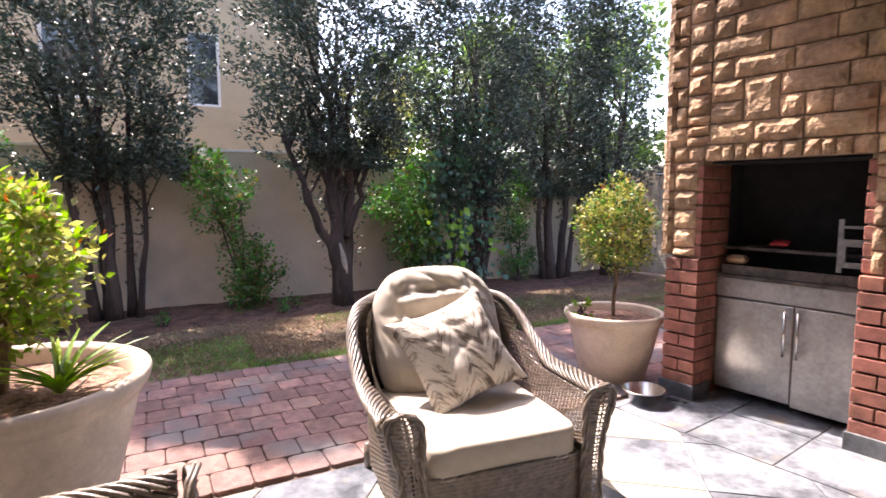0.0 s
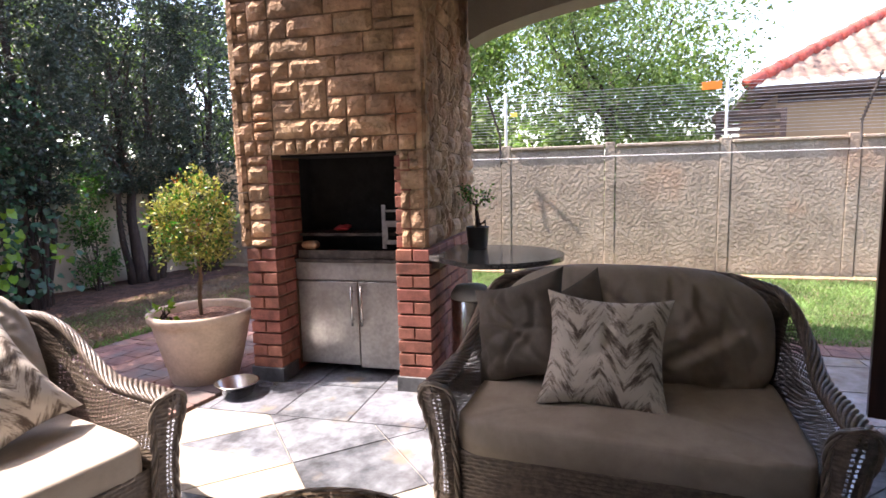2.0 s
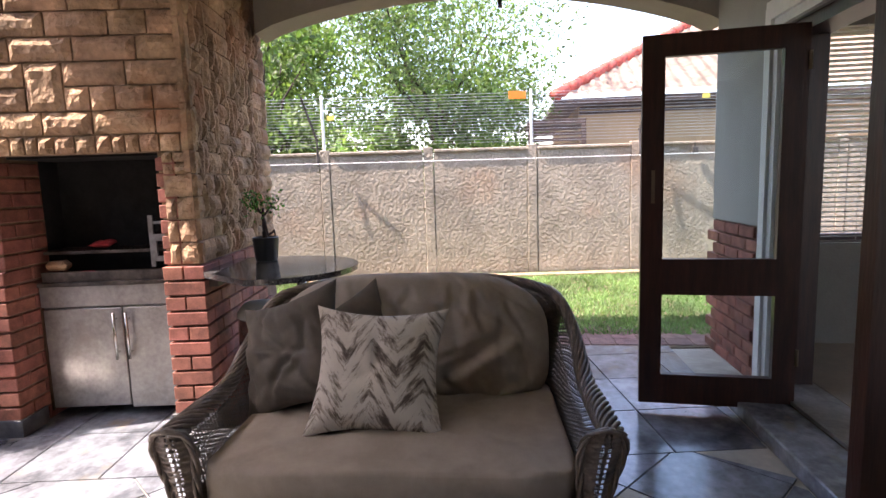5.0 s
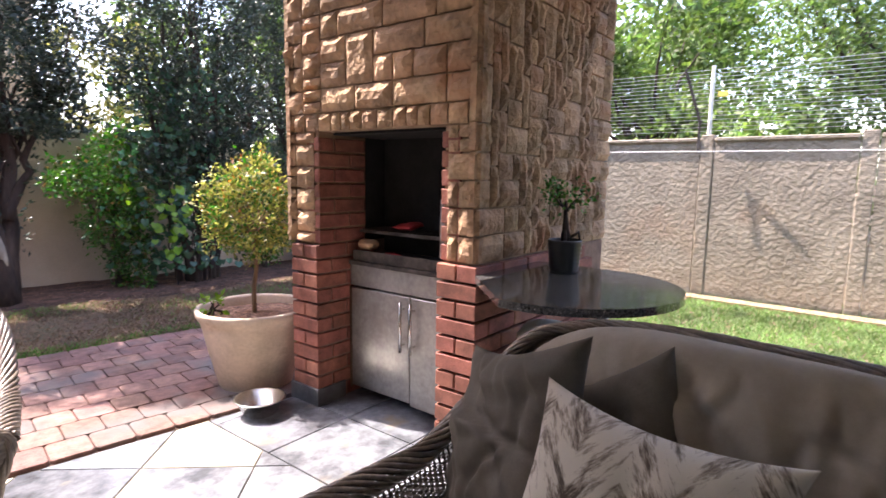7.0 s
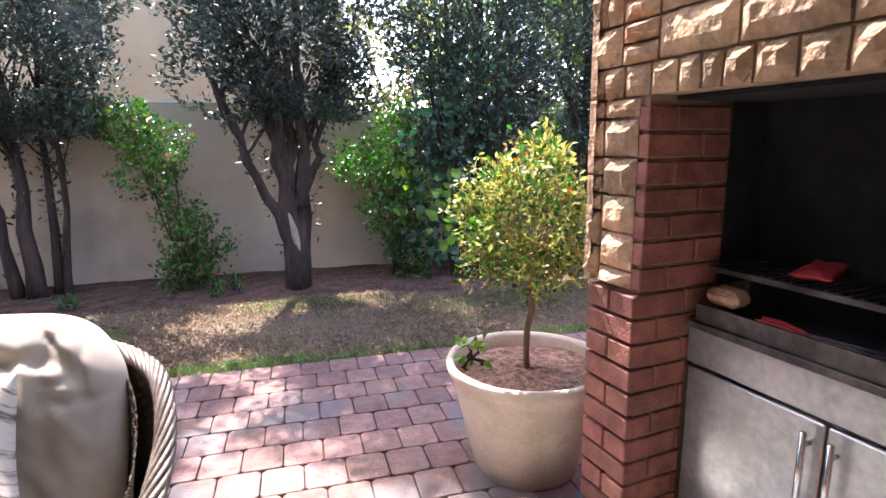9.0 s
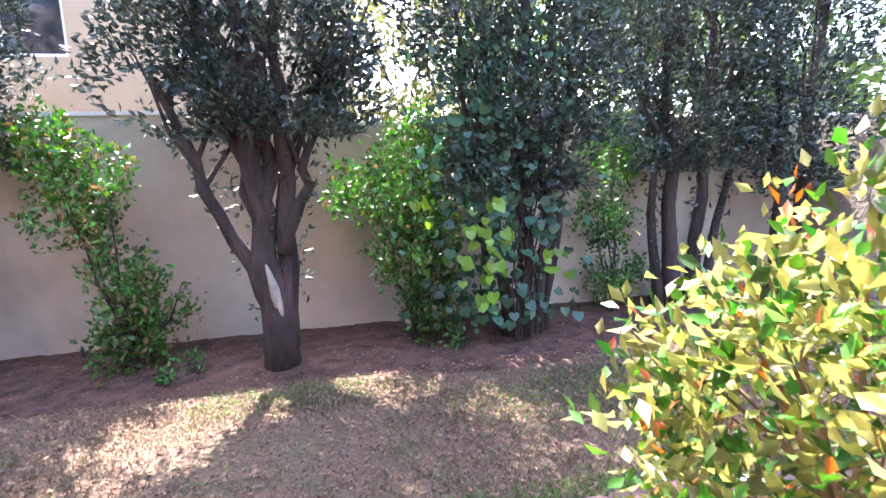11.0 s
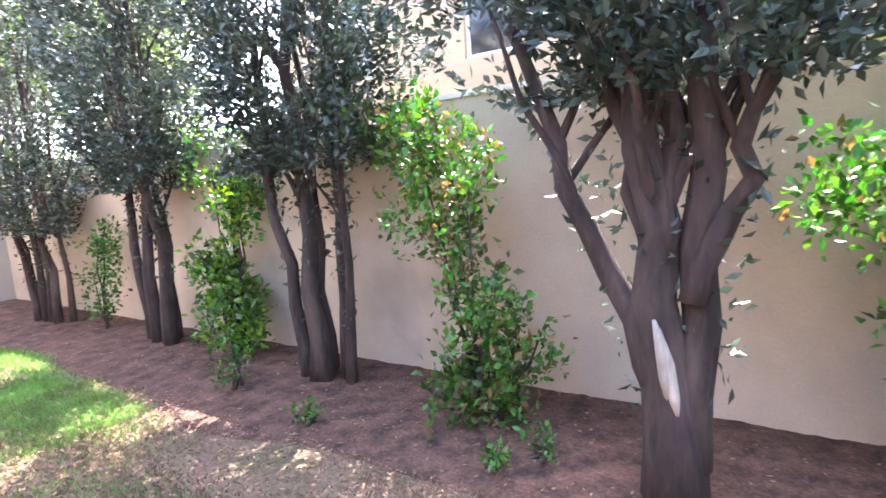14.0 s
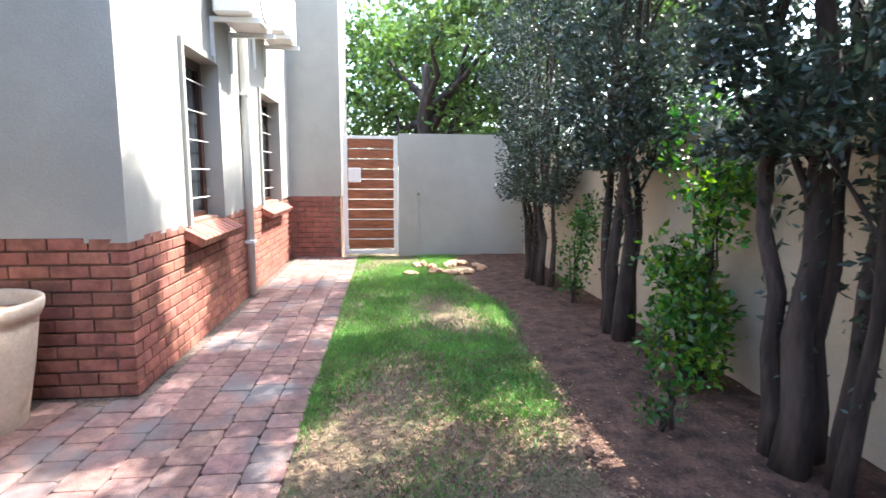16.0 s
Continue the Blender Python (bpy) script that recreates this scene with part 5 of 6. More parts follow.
for k, (xa, xb, za, zb) in enumerate(WINS):
    w = thing("window_%d" % (k + 1), "dark wood framed window with white burglar bars", "window", kind="structure")
    f = 0.07
    part("window_frame", boxes((xa, HY - 0.19, za, xa + f, HY - 0.13, zb), (xb - f, HY - 0.19, za, xb, HY - 0.13, zb), (xa + f, HY - 0.19, za, xb - f, HY - 0.13, za + f), (xa + f, HY - 0.19, zb - f, xb - f, HY - 0.13, zb), ((xa + xb) / 2 - 0.04, HY - 0.188, za + f, (xa + xb) / 2 + 0.04, HY - 0.132, zb - f)), "wood_door", w)
    for a, b in ((xa + f, (xa + xb) / 2 - 0.04), ((xa + xb) / 2 + 0.04, xb - f)):
        part("pane", boxes((a, HY - 0.165, za + f, b, HY - 0.158, zb - f)), "glass_dark", w)
    for i in range(5):
        z = za + 0.2 + i * 0.25
        part("bar", tube(bmesh.new(), [(xa, HY - 0.09, z), (xb, HY - 0.09, z)], 0.005, 6), "white_paint", w)
    part("reveal", boxes((xa - 0.05, HY - 0.01, za - 0.0, xa - 0.001, HY + 0.03, zb + 0.05), (xb + 0.001, HY - 0.01, za, xb + 0.05, HY + 0.03, zb + 0.05), (xa - 0.001, HY - 0.01, zb + 0.001, xb + 0.001, HY + 0.03, zb + 0.05)), "plaster_grey", w)
    nb = int((xb - xa + 0.3) / 0.115)
    for i in range(nb):
        x = xa - 0.15 + i * 0.115
        bm = bmesh.new()
        box(bm, -0.052, -0.18, -0.036, 0.052, 0.06, 0.036, bev=0.005)
        part("sill_brick", bm, "brick", w, loc=pose(x + 0.055, HY + 0.09, za - 0.10, -28, 0, 0))
t = thing("downpipe", "white round downpipe on the house wall", "pipe")
part("pipe", tube(bmesh.new(), [(-4.75, HY + 0.05, 0.02), (-4.75, HY + 0.05, 5.3)], 0.04, 12), "white_paint", t, smooth=True)
for z in (0.6, 2.2, 3.8):
    part("clamp", boxes((-4.81, HY + 0.001, z, -4.69, HY + 0.095, z + 0.03)), "white_paint", t)
for k, (x, z) in enumerate(((-4.1, 2.72), (-5.7, 2.95))):
    t = thing("air_conditioner", "white outdoor air conditioner unit on wall brackets", "air conditioner", "air conditioners", at=(x, HY, z))
    part("casing", boxes((-0.42, 0.06, 0.05, 0.42, 0.40, 0.62), bev=0.02), "white_paint", t)
    for sx in (-0.3, 0.3):
        part("bracket", boxes((sx - 0.02, 0.002, -0.0, sx + 0.02, 0.45, 0.045), (sx - 0.02, 0.002, -0.35, sx + 0.02, 0.03, 0.0)), "white_paint", t)
    part("grille", lathe(bmesh.new(), [(0.0, 0.0), (0.21, 0.0), (0.22, 0.012), (0.18, 0.012), (0.17, 0.006), (0.10, 0.006), (0.09, 0.014), (0, 0.014)], 24), "white_paint", t, loc=pose(-0.1, 0.402, 0.33, -90, 0, 0))

# ---- folding doors and room ----
hw = thing("wall_south", "grey plastered house wall with the door opening", "wall", kind="structure")
bm = bmesh.new()
DX0, DX1, DZ = -1.2, 3.50, 2.14
wall_with_holes(bm, -1.9, 4.5, 1.0, 3.1, HOUSE_S - 0.23, HOUSE_S, [(DX0, DX1, 1.0, DZ)])
part("plaster", bm, "plaster_grey", hw)
part("brick_backing", boxes((DX1, HOUSE_S - 0.23, -0.09, 4.5 - 0.02, HOUSE_S - 0.02, 0.995), (-1.9, HOUSE_S - 0.23, -0.09, DX0, HOUSE_S - 0.02, 0.995)), "mortar", hw)
# moulded trim round the opening
t = thing("door_trim", "white moulded plaster trim round the wide doorway", "trim", kind="structure")
for a, b, d in ((0.0, 0.05, 0.035), (0.05, 0.12, 0.055), (0.12, 0.17, 0.03)):
    part("moulding", boxes((DX1 + a, HOUSE_S + 0.002, 0.02, DX1 + b, HOUSE_S + d, DZ + b), (DX0 - b, HOUSE_S + 0.002, 0.02, DX0 - a, HOUSE_S + d, DZ + b), (DX0 - a, HOUSE_S + 0.002, DZ + a, DX1 + a, HOUSE_S + d, DZ + b)), "white_paint", t)
t = part("door_step", boxes((DX0 - 0.15, HOUSE_S + 0.04, -0.01, DX1 - 0.02, HOUSE_S + 0.30, 0.075), bev=0.006), "slate", label="low slate step in front of the doors", kind="structure")


def door_leaf(label, hinge, rz, w=0.80, h=2.03, handle=True):
    d = thing("door", label, "door", "folding doors", at=(*hinge, 0.045), rz=rz)
    s = 0.115
    part("frame", boxes((0, -0.022, 0, s, 0.022, h), (w - s, -0.022, 0, w, 0.022, h), (s, -0.022, 0, w - s, 0.022, 0.17), (s, -0.022, h - s, w - s, 0.022, h), (s, -0.022, 0.63, w - s, 0.022, 0.83)), "wood_door", d)
    for a, b in ((0.17, 0.63), (0.83, h - s)):
        p = part("pane", boxes((s, -0.003, a, w - s, 0.003, b)), "glass", d)
        p.visible_shadow = False
    if handle:
        part("lock_plate", boxes((w - 0.070, 0.023, 1.14, w - 0.052, 0.026, 1.32), (w - 0.070, -0.026, 1.14, w - 0.052, -0.023, 1.32)), "brass", d, "worn brass lock plate")
    for z in (0.25, 1.8):
        part("hinge", tube(bmesh.new(), [(0.0, 0.03, z), (0.0, 0.03, z + 0.09)], 0.009, 8), "brass", d)
    return d


door_leaf("open dark wooden glazed door leaf with two panes", (3.20, HOUSE_S + 0.02), 84)
t2 = thing("door_frame", "dark stained wooden door frame", "door frame", kind="structure")
part("jamb", boxes((DX1 - 0.07, HOUSE_S - 0.20, 0.08, DX1 - 0.002, HOUSE_S - 0.02, DZ - 0.002)), "wood_door", t2)
part("head", boxes((DX0 + 0.002, HOUSE_S - 0.20, DZ - 0.07, DX1 - 0.07, HOUSE_S - 0.02, DZ - 0.002)), "wood_door", t2)
part("threshold", boxes((DX0 + 0.002, HOUSE_S - 0.22, 0.075, DX1 - 0.002, HOUSE_S + 0.038, 0.095)), "steel", t2)
door_leaf("dark wooden glazed door leaf standing open into the terrace", (1.45, HOUSE_S + 0.02), 95, w=0.77)
part("room_floor", boxes((-1.9, -5.6, -0.09, 4.5, HOUSE_S - 0.235, 0.09)), "room_floor", label="pale tiled floor of the room indoors", kind="structure")
rm = thing("room_walls", "dim grey walls and ceiling of the room indoors", "wall", kind="structure")
bm = bmesh.new()
for ya, yb, za, zb in [(-5.6, -4.9, 0.09, 3.0), (-2.62, HOUSE_S - 0.235, 0.09, 3.0), (-4.9, -2.62, 0.09, 0.82), (-4.9, -2.62, 2.3, 3.0)]:
    box(bm, 4.28, ya, za, 4.5, yb, zb)
box(bm, -1.9, -5.8, 0.09, 4.5, -5.6, 3.0)
part("wall", bm, "plaster_grey", rm)
part("ceiling", boxes((-1.9, -5.6, 3.0, 4.5, HOUSE_S - 0.235, 3.09)), "ceiling_paint", rm)
w = thing("window_3", "room window with a lowered slatted blind", "window", kind="structure")
part("window_frame", boxes((4.33, -4.9, 0.82, 4.39, -4.82, 2.3), (4.33, -2.70, 0.82, 4.39, -2.62, 2.3), (4.33, -3.80, 0.82, 4.39, -3.73, 2.3), (4.33, -4.82, 0.82, 4.39, -2.70, 0.88)), "wood_door", w)
bl = thing("blind", "cream venetian blind half open over the room window", "blind", at=(4.24, -3.76, 0))
for i in range(43):
    z = 0.84 + i * 0.034
    part("slat", boxes((-0.02, -1.12, -0.001, 0.02, 1.12, 0.001)), "blind", bl, loc=pose(0, 0, z, 0, 18, 0))
for y in (-0.7, 0, 0.7):
    part("cord", tube(bmesh.new(), [(0, y, 0.84), (0, y, 2.3)], 0.002, 4), "blind", bl)
t = thing("ceiling_hook", "small rusty hanger fixed on the arched beam", "hook", at=(4.276, -0.62, 2.62))
part("plate", boxes((-0.02, -0.06, 0.08, 0.0, 0.06, 0.13), bev=0.004), "steel_burnt", t)
part("rod", tube(bmesh.new(), [(-0.03, 0, 0.13), (-0.03, 0, -0.03), (-0.05, 0, -0.06)], 0.016, 8), "steel_burnt", t)

# ---- braai fittings ----
bx = lambda x, y, z=0: BR @ Vector((x, y, z))
cab = thing("braai_cabinet", "brushed steel cabinet with two doors under the grill", "cabinet", at=tuple(bx(0.255, -PW - OW / 2, 0)), rz=BSKEW)
hw2 = OW / 2 - 0.004
part("body", boxes((0.02, -hw2, 0.06, 0.34, hw2, 0.80)), "steel", cab)
part("header", boxes((-0.006, -hw2, 0.675, 0.018, hw2, 0.80), bev=0.003), "steel", cab)
part("rail", boxes((-0.02, -hw2, 0.80, 0.34, hw2, 0.825), bev=0.003), "steel_burnt", cab)
for sy, rot in ((1, 0), (-1, 0)):
    bm = boxes((-0.014, -0.048 if sy > 0 else -hw2 + 0.005, 0.065 if sy > 0 else 0.05, 0.004, hw2 - 0.015 if sy > 0 else -0.056, 0.665), bev=0.004)
    d = part("door", bm, "steel", cab)
    y = -0.052 + 0.036 * sy
    bm = tube(bmesh.new(), [(-0.016, y, 0.40), (-0.05, y, 0.40)], 0.006, 8)
    tube(bm, [(-0.016, y, 0.60), (-0.05, y, 0.60)], 0.006, 8)
    tube(bm, [(-0.05, y, 0.36), (-0.05, y, 0.64)], 0.009, 10)
    part("handle", bm, "steel_bright", d, "straight chrome bar handle", smooth=True)
part("edge_strip", boxes((-0.012, hw2 - 0.012, 0.05, 0.0, hw2, 0.67)), "brass", cab)
gr = thing("grill", "blackened steel fire tray with a wire grate", "grill", at=tuple(bx(0.255, -PW - OW / 2, 0.826)), rz=BSKEW)
part("tray", boxes((0.10, -hw2, 0.0, 0.40, hw2, 0.02)), "soot", gr)
part("front_lip", boxes((-0.01, -hw2 + 0.02, 0.001, 0.10, hw2 - 0.03, 0.012), (-0.012, -hw2 + 0.02, 0.012, 0.0, hw2 - 0.03, 0.06)), "steel_burnt", gr)
part("rail", boxes((0.07, -hw2, 0.155, 0.085, hw2, 0.172)), "steel_burnt", gr)
for i in range(26):
    y = -hw2 + 0.02 + i * (2 * hw2 - 0.04) / 25
    part("grate_bar", tube(bmesh.new(), [(0.075, y, 0.176), (0.42, y, 0.176)], 0.0035, 5), "steel_burnt", gr)
part("stone_end", boxes((0.0, hw2 - 0.16, 0.065, 0.09, hw2 - 0.04, 0.12), bev=0.02), "stone", gr, "small pale stone under the grate")
st = thing("grill_stand", "upright steel bracket with a flame shaped cut-out", "grill stand", at=tuple(bx(0.25, -PW - OW + 0.10, 0.90)), rz=BSKEW)
bm = boxes((0, -0.08, 0.0, 0.012, -0.055, 0.35), (0, 0.055, 0.0, 0.012, 0.08, 0.30), (0, -0.055, 0.03, 0.012, 0.055, 0.06), (0, -0.055, 0.15, 0.012, 0.055, 0.19), (0, -0.055, 0.25, 0.012, 0.055, 0.265), (0, -0.055, 0.06, 0.012, -0.04, 0.15), (0, 0.04, 0.06, 0.012, 0.055, 0.15))
part("bracket", bm, "steel_dull", st)
t = lay("oven_glove", "crumpled red cloth glove lying on the grate", cushion_bm(0.25, 0.11, 0.035, 0.95, 30, 18, seed=4, wrinkle=0.035), "red_cloth", pose(*bx(0.44, -PW - 0.30, 1.03), 0, 0, 25), category="glove")
t = thing("braai_tongs", "black steel braai tongs with red grips lying on the tray", "tongs", at=tuple(bx(0.31, -PW - 0.20, 0.852)), rz=BSKEW)
part("grip", tube(tube(bmesh.new(), [(0, 0, 0.012), (0.01, -0.07, 0.014), (0.0, -0.14, 0.012)], [0.008, 0.011, 0.008], 8), [(0.045, 0.01, 0.012), (0.04, -0.06, 0.014), (0.02, -0.14, 0.012)], [0.008, 0.011, 0.008], 8), "red_cloth", t, "red rubber grips", smooth=True)
part("arm", tube(tube(bmesh.new(), [(0, -0.14, 0.012), (0.03, -0.42, 0.012)], 0.005, 6), [(0.02, -0.14, 0.012), (0.07, -0.42, 0.012)], 0.005, 6), "steel_burnt", t, smooth=True)
for y0, y1, xs in ((-PW, 0, 0), (-LEN, -PW - OW, 0)):
    part("plinth_tile", boxes((-0.014, y0 - 0.014, 0.0, 0.20, y1 + 0.014, 0.10), bev=0.003), "plinth", braai, "dark slate skirting tile")
part("fire_back", boxes((0.535, -PW - OW + 0.002, 0.85, 0.548, -PW - 0.002, 1.54)), "soot", braai, "sooty black back of the fire box")
part("fire_roof", boxes((0.13, -PW - OW + 0.002, 1.535, 0.53, -PW - 0.002, 1.548)), "soot", braai, "sooty black top of the fire box")

for y in (-PW - 0.007, -PW - OW + 0.004):
    part("soot_lining", boxes((0.37, y, 0.93, 0.534, y + 0.003, 1.534)), "soot", braai, "sooty black side of the fire box")

# counter beside the braai
ct = thing("counter", "polished dark granite counter with a rounded end", "counter", at=tuple(bx(0, 0, 0)), rz=BSKEW)
CX, CY, CR = 0.11, -LEN - 0.38, 0.44
poly = [(-0.01, -LEN - 0.002)] + [(CX + CR * math.cos(a), CY + CR * math.sin(a)) for a in (radians(172 + 190 * i / 28) for i in range(29))] + [(0.56, -LEN - 0.002)]
part("slab", prism_bm(poly, 0.865, 0.895), "granite", ct)
part("ledge", boxes((0.06, -LEN - 0.05, 0.80, 0.50, -LEN + 0.02, 0.864)), "dark_wood", ct, "wooden batten under the slab")
part("leg", tube(bmesh.new(), [(0.32, -LEN - 0.45, 0.0), (0.32, -LEN - 0.45, 0.864)], 0.028, 16), "steel_bright", ct, "chrome tube leg", smooth=True)
part("leg_collar", lathe(bmesh.new(), [(0, 0), (0.06, 0), (0.06, 0.012), (0.03, 0.02), (0, 0.02)], 20, (0.32, -LEN - 0.45, 0.0)), "steel_bright", ct, smooth=True)
b = thing("pedal_bin", "round steel bin with a pale lid under the counter", "bin", at=tuple(bx(0.30, -LEN - 0.20, 0)))
part("body", lathe(bmesh.new(), [(0, 0), (0.13, 0), (0.135, 0.01), (0.135, 0.56), (0.125, 0.57), (0, 0.57)], 32), "steel_bright", b, smooth=True)
part("lid", lathe(bmesh.new(), [(0.138, 0.571), (0.138, 0.60), (0.10, 0.65), (0, 0.665)], 32), "plaster_grey", b, "pale green-grey domed lid", smooth=True)
bo = bx(0.36, -LEN - 0.24, 0.896)
bt = thing("bonsai_pot", "ribbed black plant pot on the granite counter", "plant pot", at=tuple(bo))
part("pot", lathe(bmesh.new(), [(0, 0), (0.052, 0), (0.056, 0.006)] + [(0.057 + 0.010 * i / 12 + (0.0015 if i % 2 else -0.0015), 0.01 + i * 0.009) for i in range(13)] + [(0.068, 0.125), (0.063, 0.128), (0.060, 0.115), (0, 0.112)], 32), "black_pot", bt, smooth=True)
bs = thing("bonsai", "small bonsai with swollen roots and green leaves", "plant", at=(bo.x, bo.y, bo.z + 0.11))
bm = tube(bmesh.new(), [(0.03, 0.02, 0), (0.01, 0.0, 0.03), (0.0, 0, 0.06), (0.01, 0.01, 0.12), (-0.005, 0, 0.17)], [0.016, 0.015, 0.014, 0.008, 0.006], 7)
tube(bm, [(-0.03, -0.015, 0), (-0.01, 0.0, 0.04), (0, 0, 0.07)], [0.014, 0.012, 0.008], 7)
tube(bm, [(0.0, 0.03, 0), (0.03, -0.03, 0.04), (0.045, -0.03, 0.05), (0.06, -0.03, 0.01)], [0.006, 0.006, 0.005, 0.004], 6)
for q in ((-0.05, 0.03, 0.19), (0.06, -0.03, 0.20), (0.0, 0.05, 0.22), (-0.03, -0.06, 0.18), (0.02, 0.09, 0.23)):
    tube(bm, [(0.005, 0, 0.13), (q[0] * 0.5, q[1] * 0.5, 0.16), q], [0.005, 0.004, 0.002], 5)
part("stem", bm, "bark", bs, smooth=True)
rr = np.random.default_rng(81)
bs.scale = bt.scale = (1.15, 1.15, 1.15)
bs.location.z += 0.016
c = np.array([(-0.05, 0.03, 0.19), (0.06, -0.03, 0.20), (0.0, 0.05, 0.22), (-0.03, -0.06, 0.18), (0.02, 0.09, 0.23)])[rr.integers(0, 5, 260)] + rr.normal(size=(260, 3)) * 0.026
part("leaves", leaves_mesh("leaves", c, 0.019, rr, 0.6, up=0.3), "leaf_green", bs)

# ---- grass and litter ----
def blades(name, label, material, n, xr, yr, seed, h=0.045, w=0.006, z=-0.008, patchy=0.0, cut=None):
    rr = np.random.default_rng(seed)
    x, y = rr.uniform(*xr, n), rr.uniform(*yr, n)
    if patchy:
        k = (np.sin(x * 2.1 + 1.7 * np.sin(y * 3)) + np.sin(y * 4.3 + x * 1.3) + rr.normal(size=n) * 0.8) > patchy
        x, y = x[k], y[k]
    if cut is not None:
        k = cut(x, y, rr)
        x, y = x[k], y[k]
    n = len(x)
    a = rr.uniform(0, 6.28, n)
    hh = h * rr.uniform(0.5, 1.3, n)
    lx, ly = rr.normal(size=n) * hh * 0.6, rr.normal(size=n) * hh * 0.6
    o = np.stack([x, y, np.full(n, z)], 1)
    s = np.stack([np.cos(a) * w / 2, np.sin(a) * w / 2, 0 * a], 1)
    tip = o + np.stack([lx, ly, hh], 1)
    vs = np.stack([o - s, o + s, tip], 1).reshape(-1, 3)
    fs = np.arange(n * 3).reshape(-1, 3)
    return part(name, arrays_mesh(name, vs, fs), material, None, label, kind="stuff", category="grass")


edge = lambda x, y, r: y < BED_Y + 0.10 * np.sin(x * 1.3) + 0.05 * np.sin(x * 3.1 + 1) + 0.06 * r.normal(size=len(x))
blades("grass", "short green lawn grass in uneven patches", "blade", 75000, (GATE_X, -1.4), (LAWN_Y, BED_Y + 0.2), 91, 0.04, 0.007, patchy=-0.5, cut=edge)
blades("grass", "thinning green grass mixed with dead thatch", "blade", 42000, (-3.2, 0.4), (LAWN_Y, BED_Y + 0.2), 98, 0.028, 0.007, patchy=0.5, cut=edge)
blades("grass", "sparse green grass tufts by the pavers", "blade", 26000, (1.2, 6.8), (LAWN_Y, BED_Y + 0.2), 92, 0.03, 0.007, patchy=0.9, cut=edge)
blades("grass", "sparse green grass at the paver edge", "blade", 6000, (-2, 5), (LAWN_Y - 0.01, LAWN_Y + 0.14), 96, 0.04, 0.007, patchy=-0.3)
blades("dry_grass", "dry tan grass thatch", "blade_dry", 90000, (-2.5, 6.8), (LAWN_Y, BED_Y + 0.2), 93, 0.025, 0.007, patchy=-0.6, cut=edge)
blades("dry_grass", "dry tan grass thatch near the gate", "blade_dry", 20000, (GATE_X, -2.5), (LAWN_Y, BED_Y + 0.2), 95, 0.025, 0.006, patchy=0.6, cut=edge)
blades("lawn_grass", "bright green lawn before the boundary wall", "blade_far", 90000, (4.8, 8.2), (-4.5, LAWN_Y), 94, 0.045, 0.012, z=-0.004)
rr = np.random.default_rng(97)
n = 5200
x, y = rr.uniform(GATE_X + 0.1, 6.6, n), rr.uniform(4.5, WALL_Y - 0.03, n)
zz = np.array([max(-0.008, bed_height(a, b)) + 0.004 for a, b in zip(x, y)])
me = leaves_mesh("leaf_litter", np.stack([x, y, zz], 1), 0.035, rr, 0.5, up=-0.0, fold=0.1)
co = np.empty(len(me.vertices) * 3)
me.vertices.foreach_get("co", co)
co = co.reshape(-1, 4, 3)
co[:, :, 2] = zz[:, None] + (co[:, :, 2] - zz[:, None]) * 0.15 + 0.004
me.vertices.foreach_set("co", co.ravel())
me.update()
part("leaf_litter", me, "litter", None, "scattered small dry leaves on the soil bed", kind="stuff", category="leaves")
n = 19000
x, y = rr.uniform(-2.6, 6.7, n), rr.uniform(LAWN_Y + 0.02, BED_Y + 0.12, n)
me = leaves_mesh("lawn_litter", np.stack([x, y, np.full(n, 0.006)], 1), 0.028, rr, 0.45, up=0.0, fold=0.15)
co = np.empty(len(me.vertices) * 3)
me.vertices.foreach_get("co", co)
co = co.reshape(-1, 4, 3)
co[:, :, 2] = 0.010 + (co[:, :, 2] - 0.006) * 0.35
me.vertices.foreach_set("co", co.ravel())
me.update()
part("lawn_litter", me, "litter", None, "dry brown leaves strewn over the worn lawn", kind="stuff", category="leaves")
t = thing("rubble_heap", "low heap of pale rubble and rock near the gate", "rocks", at=(-6.3, 5.45, 0.0))
r = random.Random(5)
for i in range(16):
    bm = bmesh.new()
    bmesh.ops.create_icosphere(bm, subdivisions=2, radius=1)
    sx, sy, sz = r.uniform(0.06, 0.16), r.uniform(0.06, 0.13), r.uniform(0.03, 0.06)
    for v in bm.verts:
        v.co = Vector((v.co.x * sx, v.co.y * sy, v.co.z * sz)) * (1 + 0.3 * noise.noise(v.co * 2.2 + Vector((i, 0, 0))))
    part("rock", bm, "stone", t, loc=(r.uniform(-0.4, 0.4), r.uniform(-0.55, 0.55), sz * 0.5))

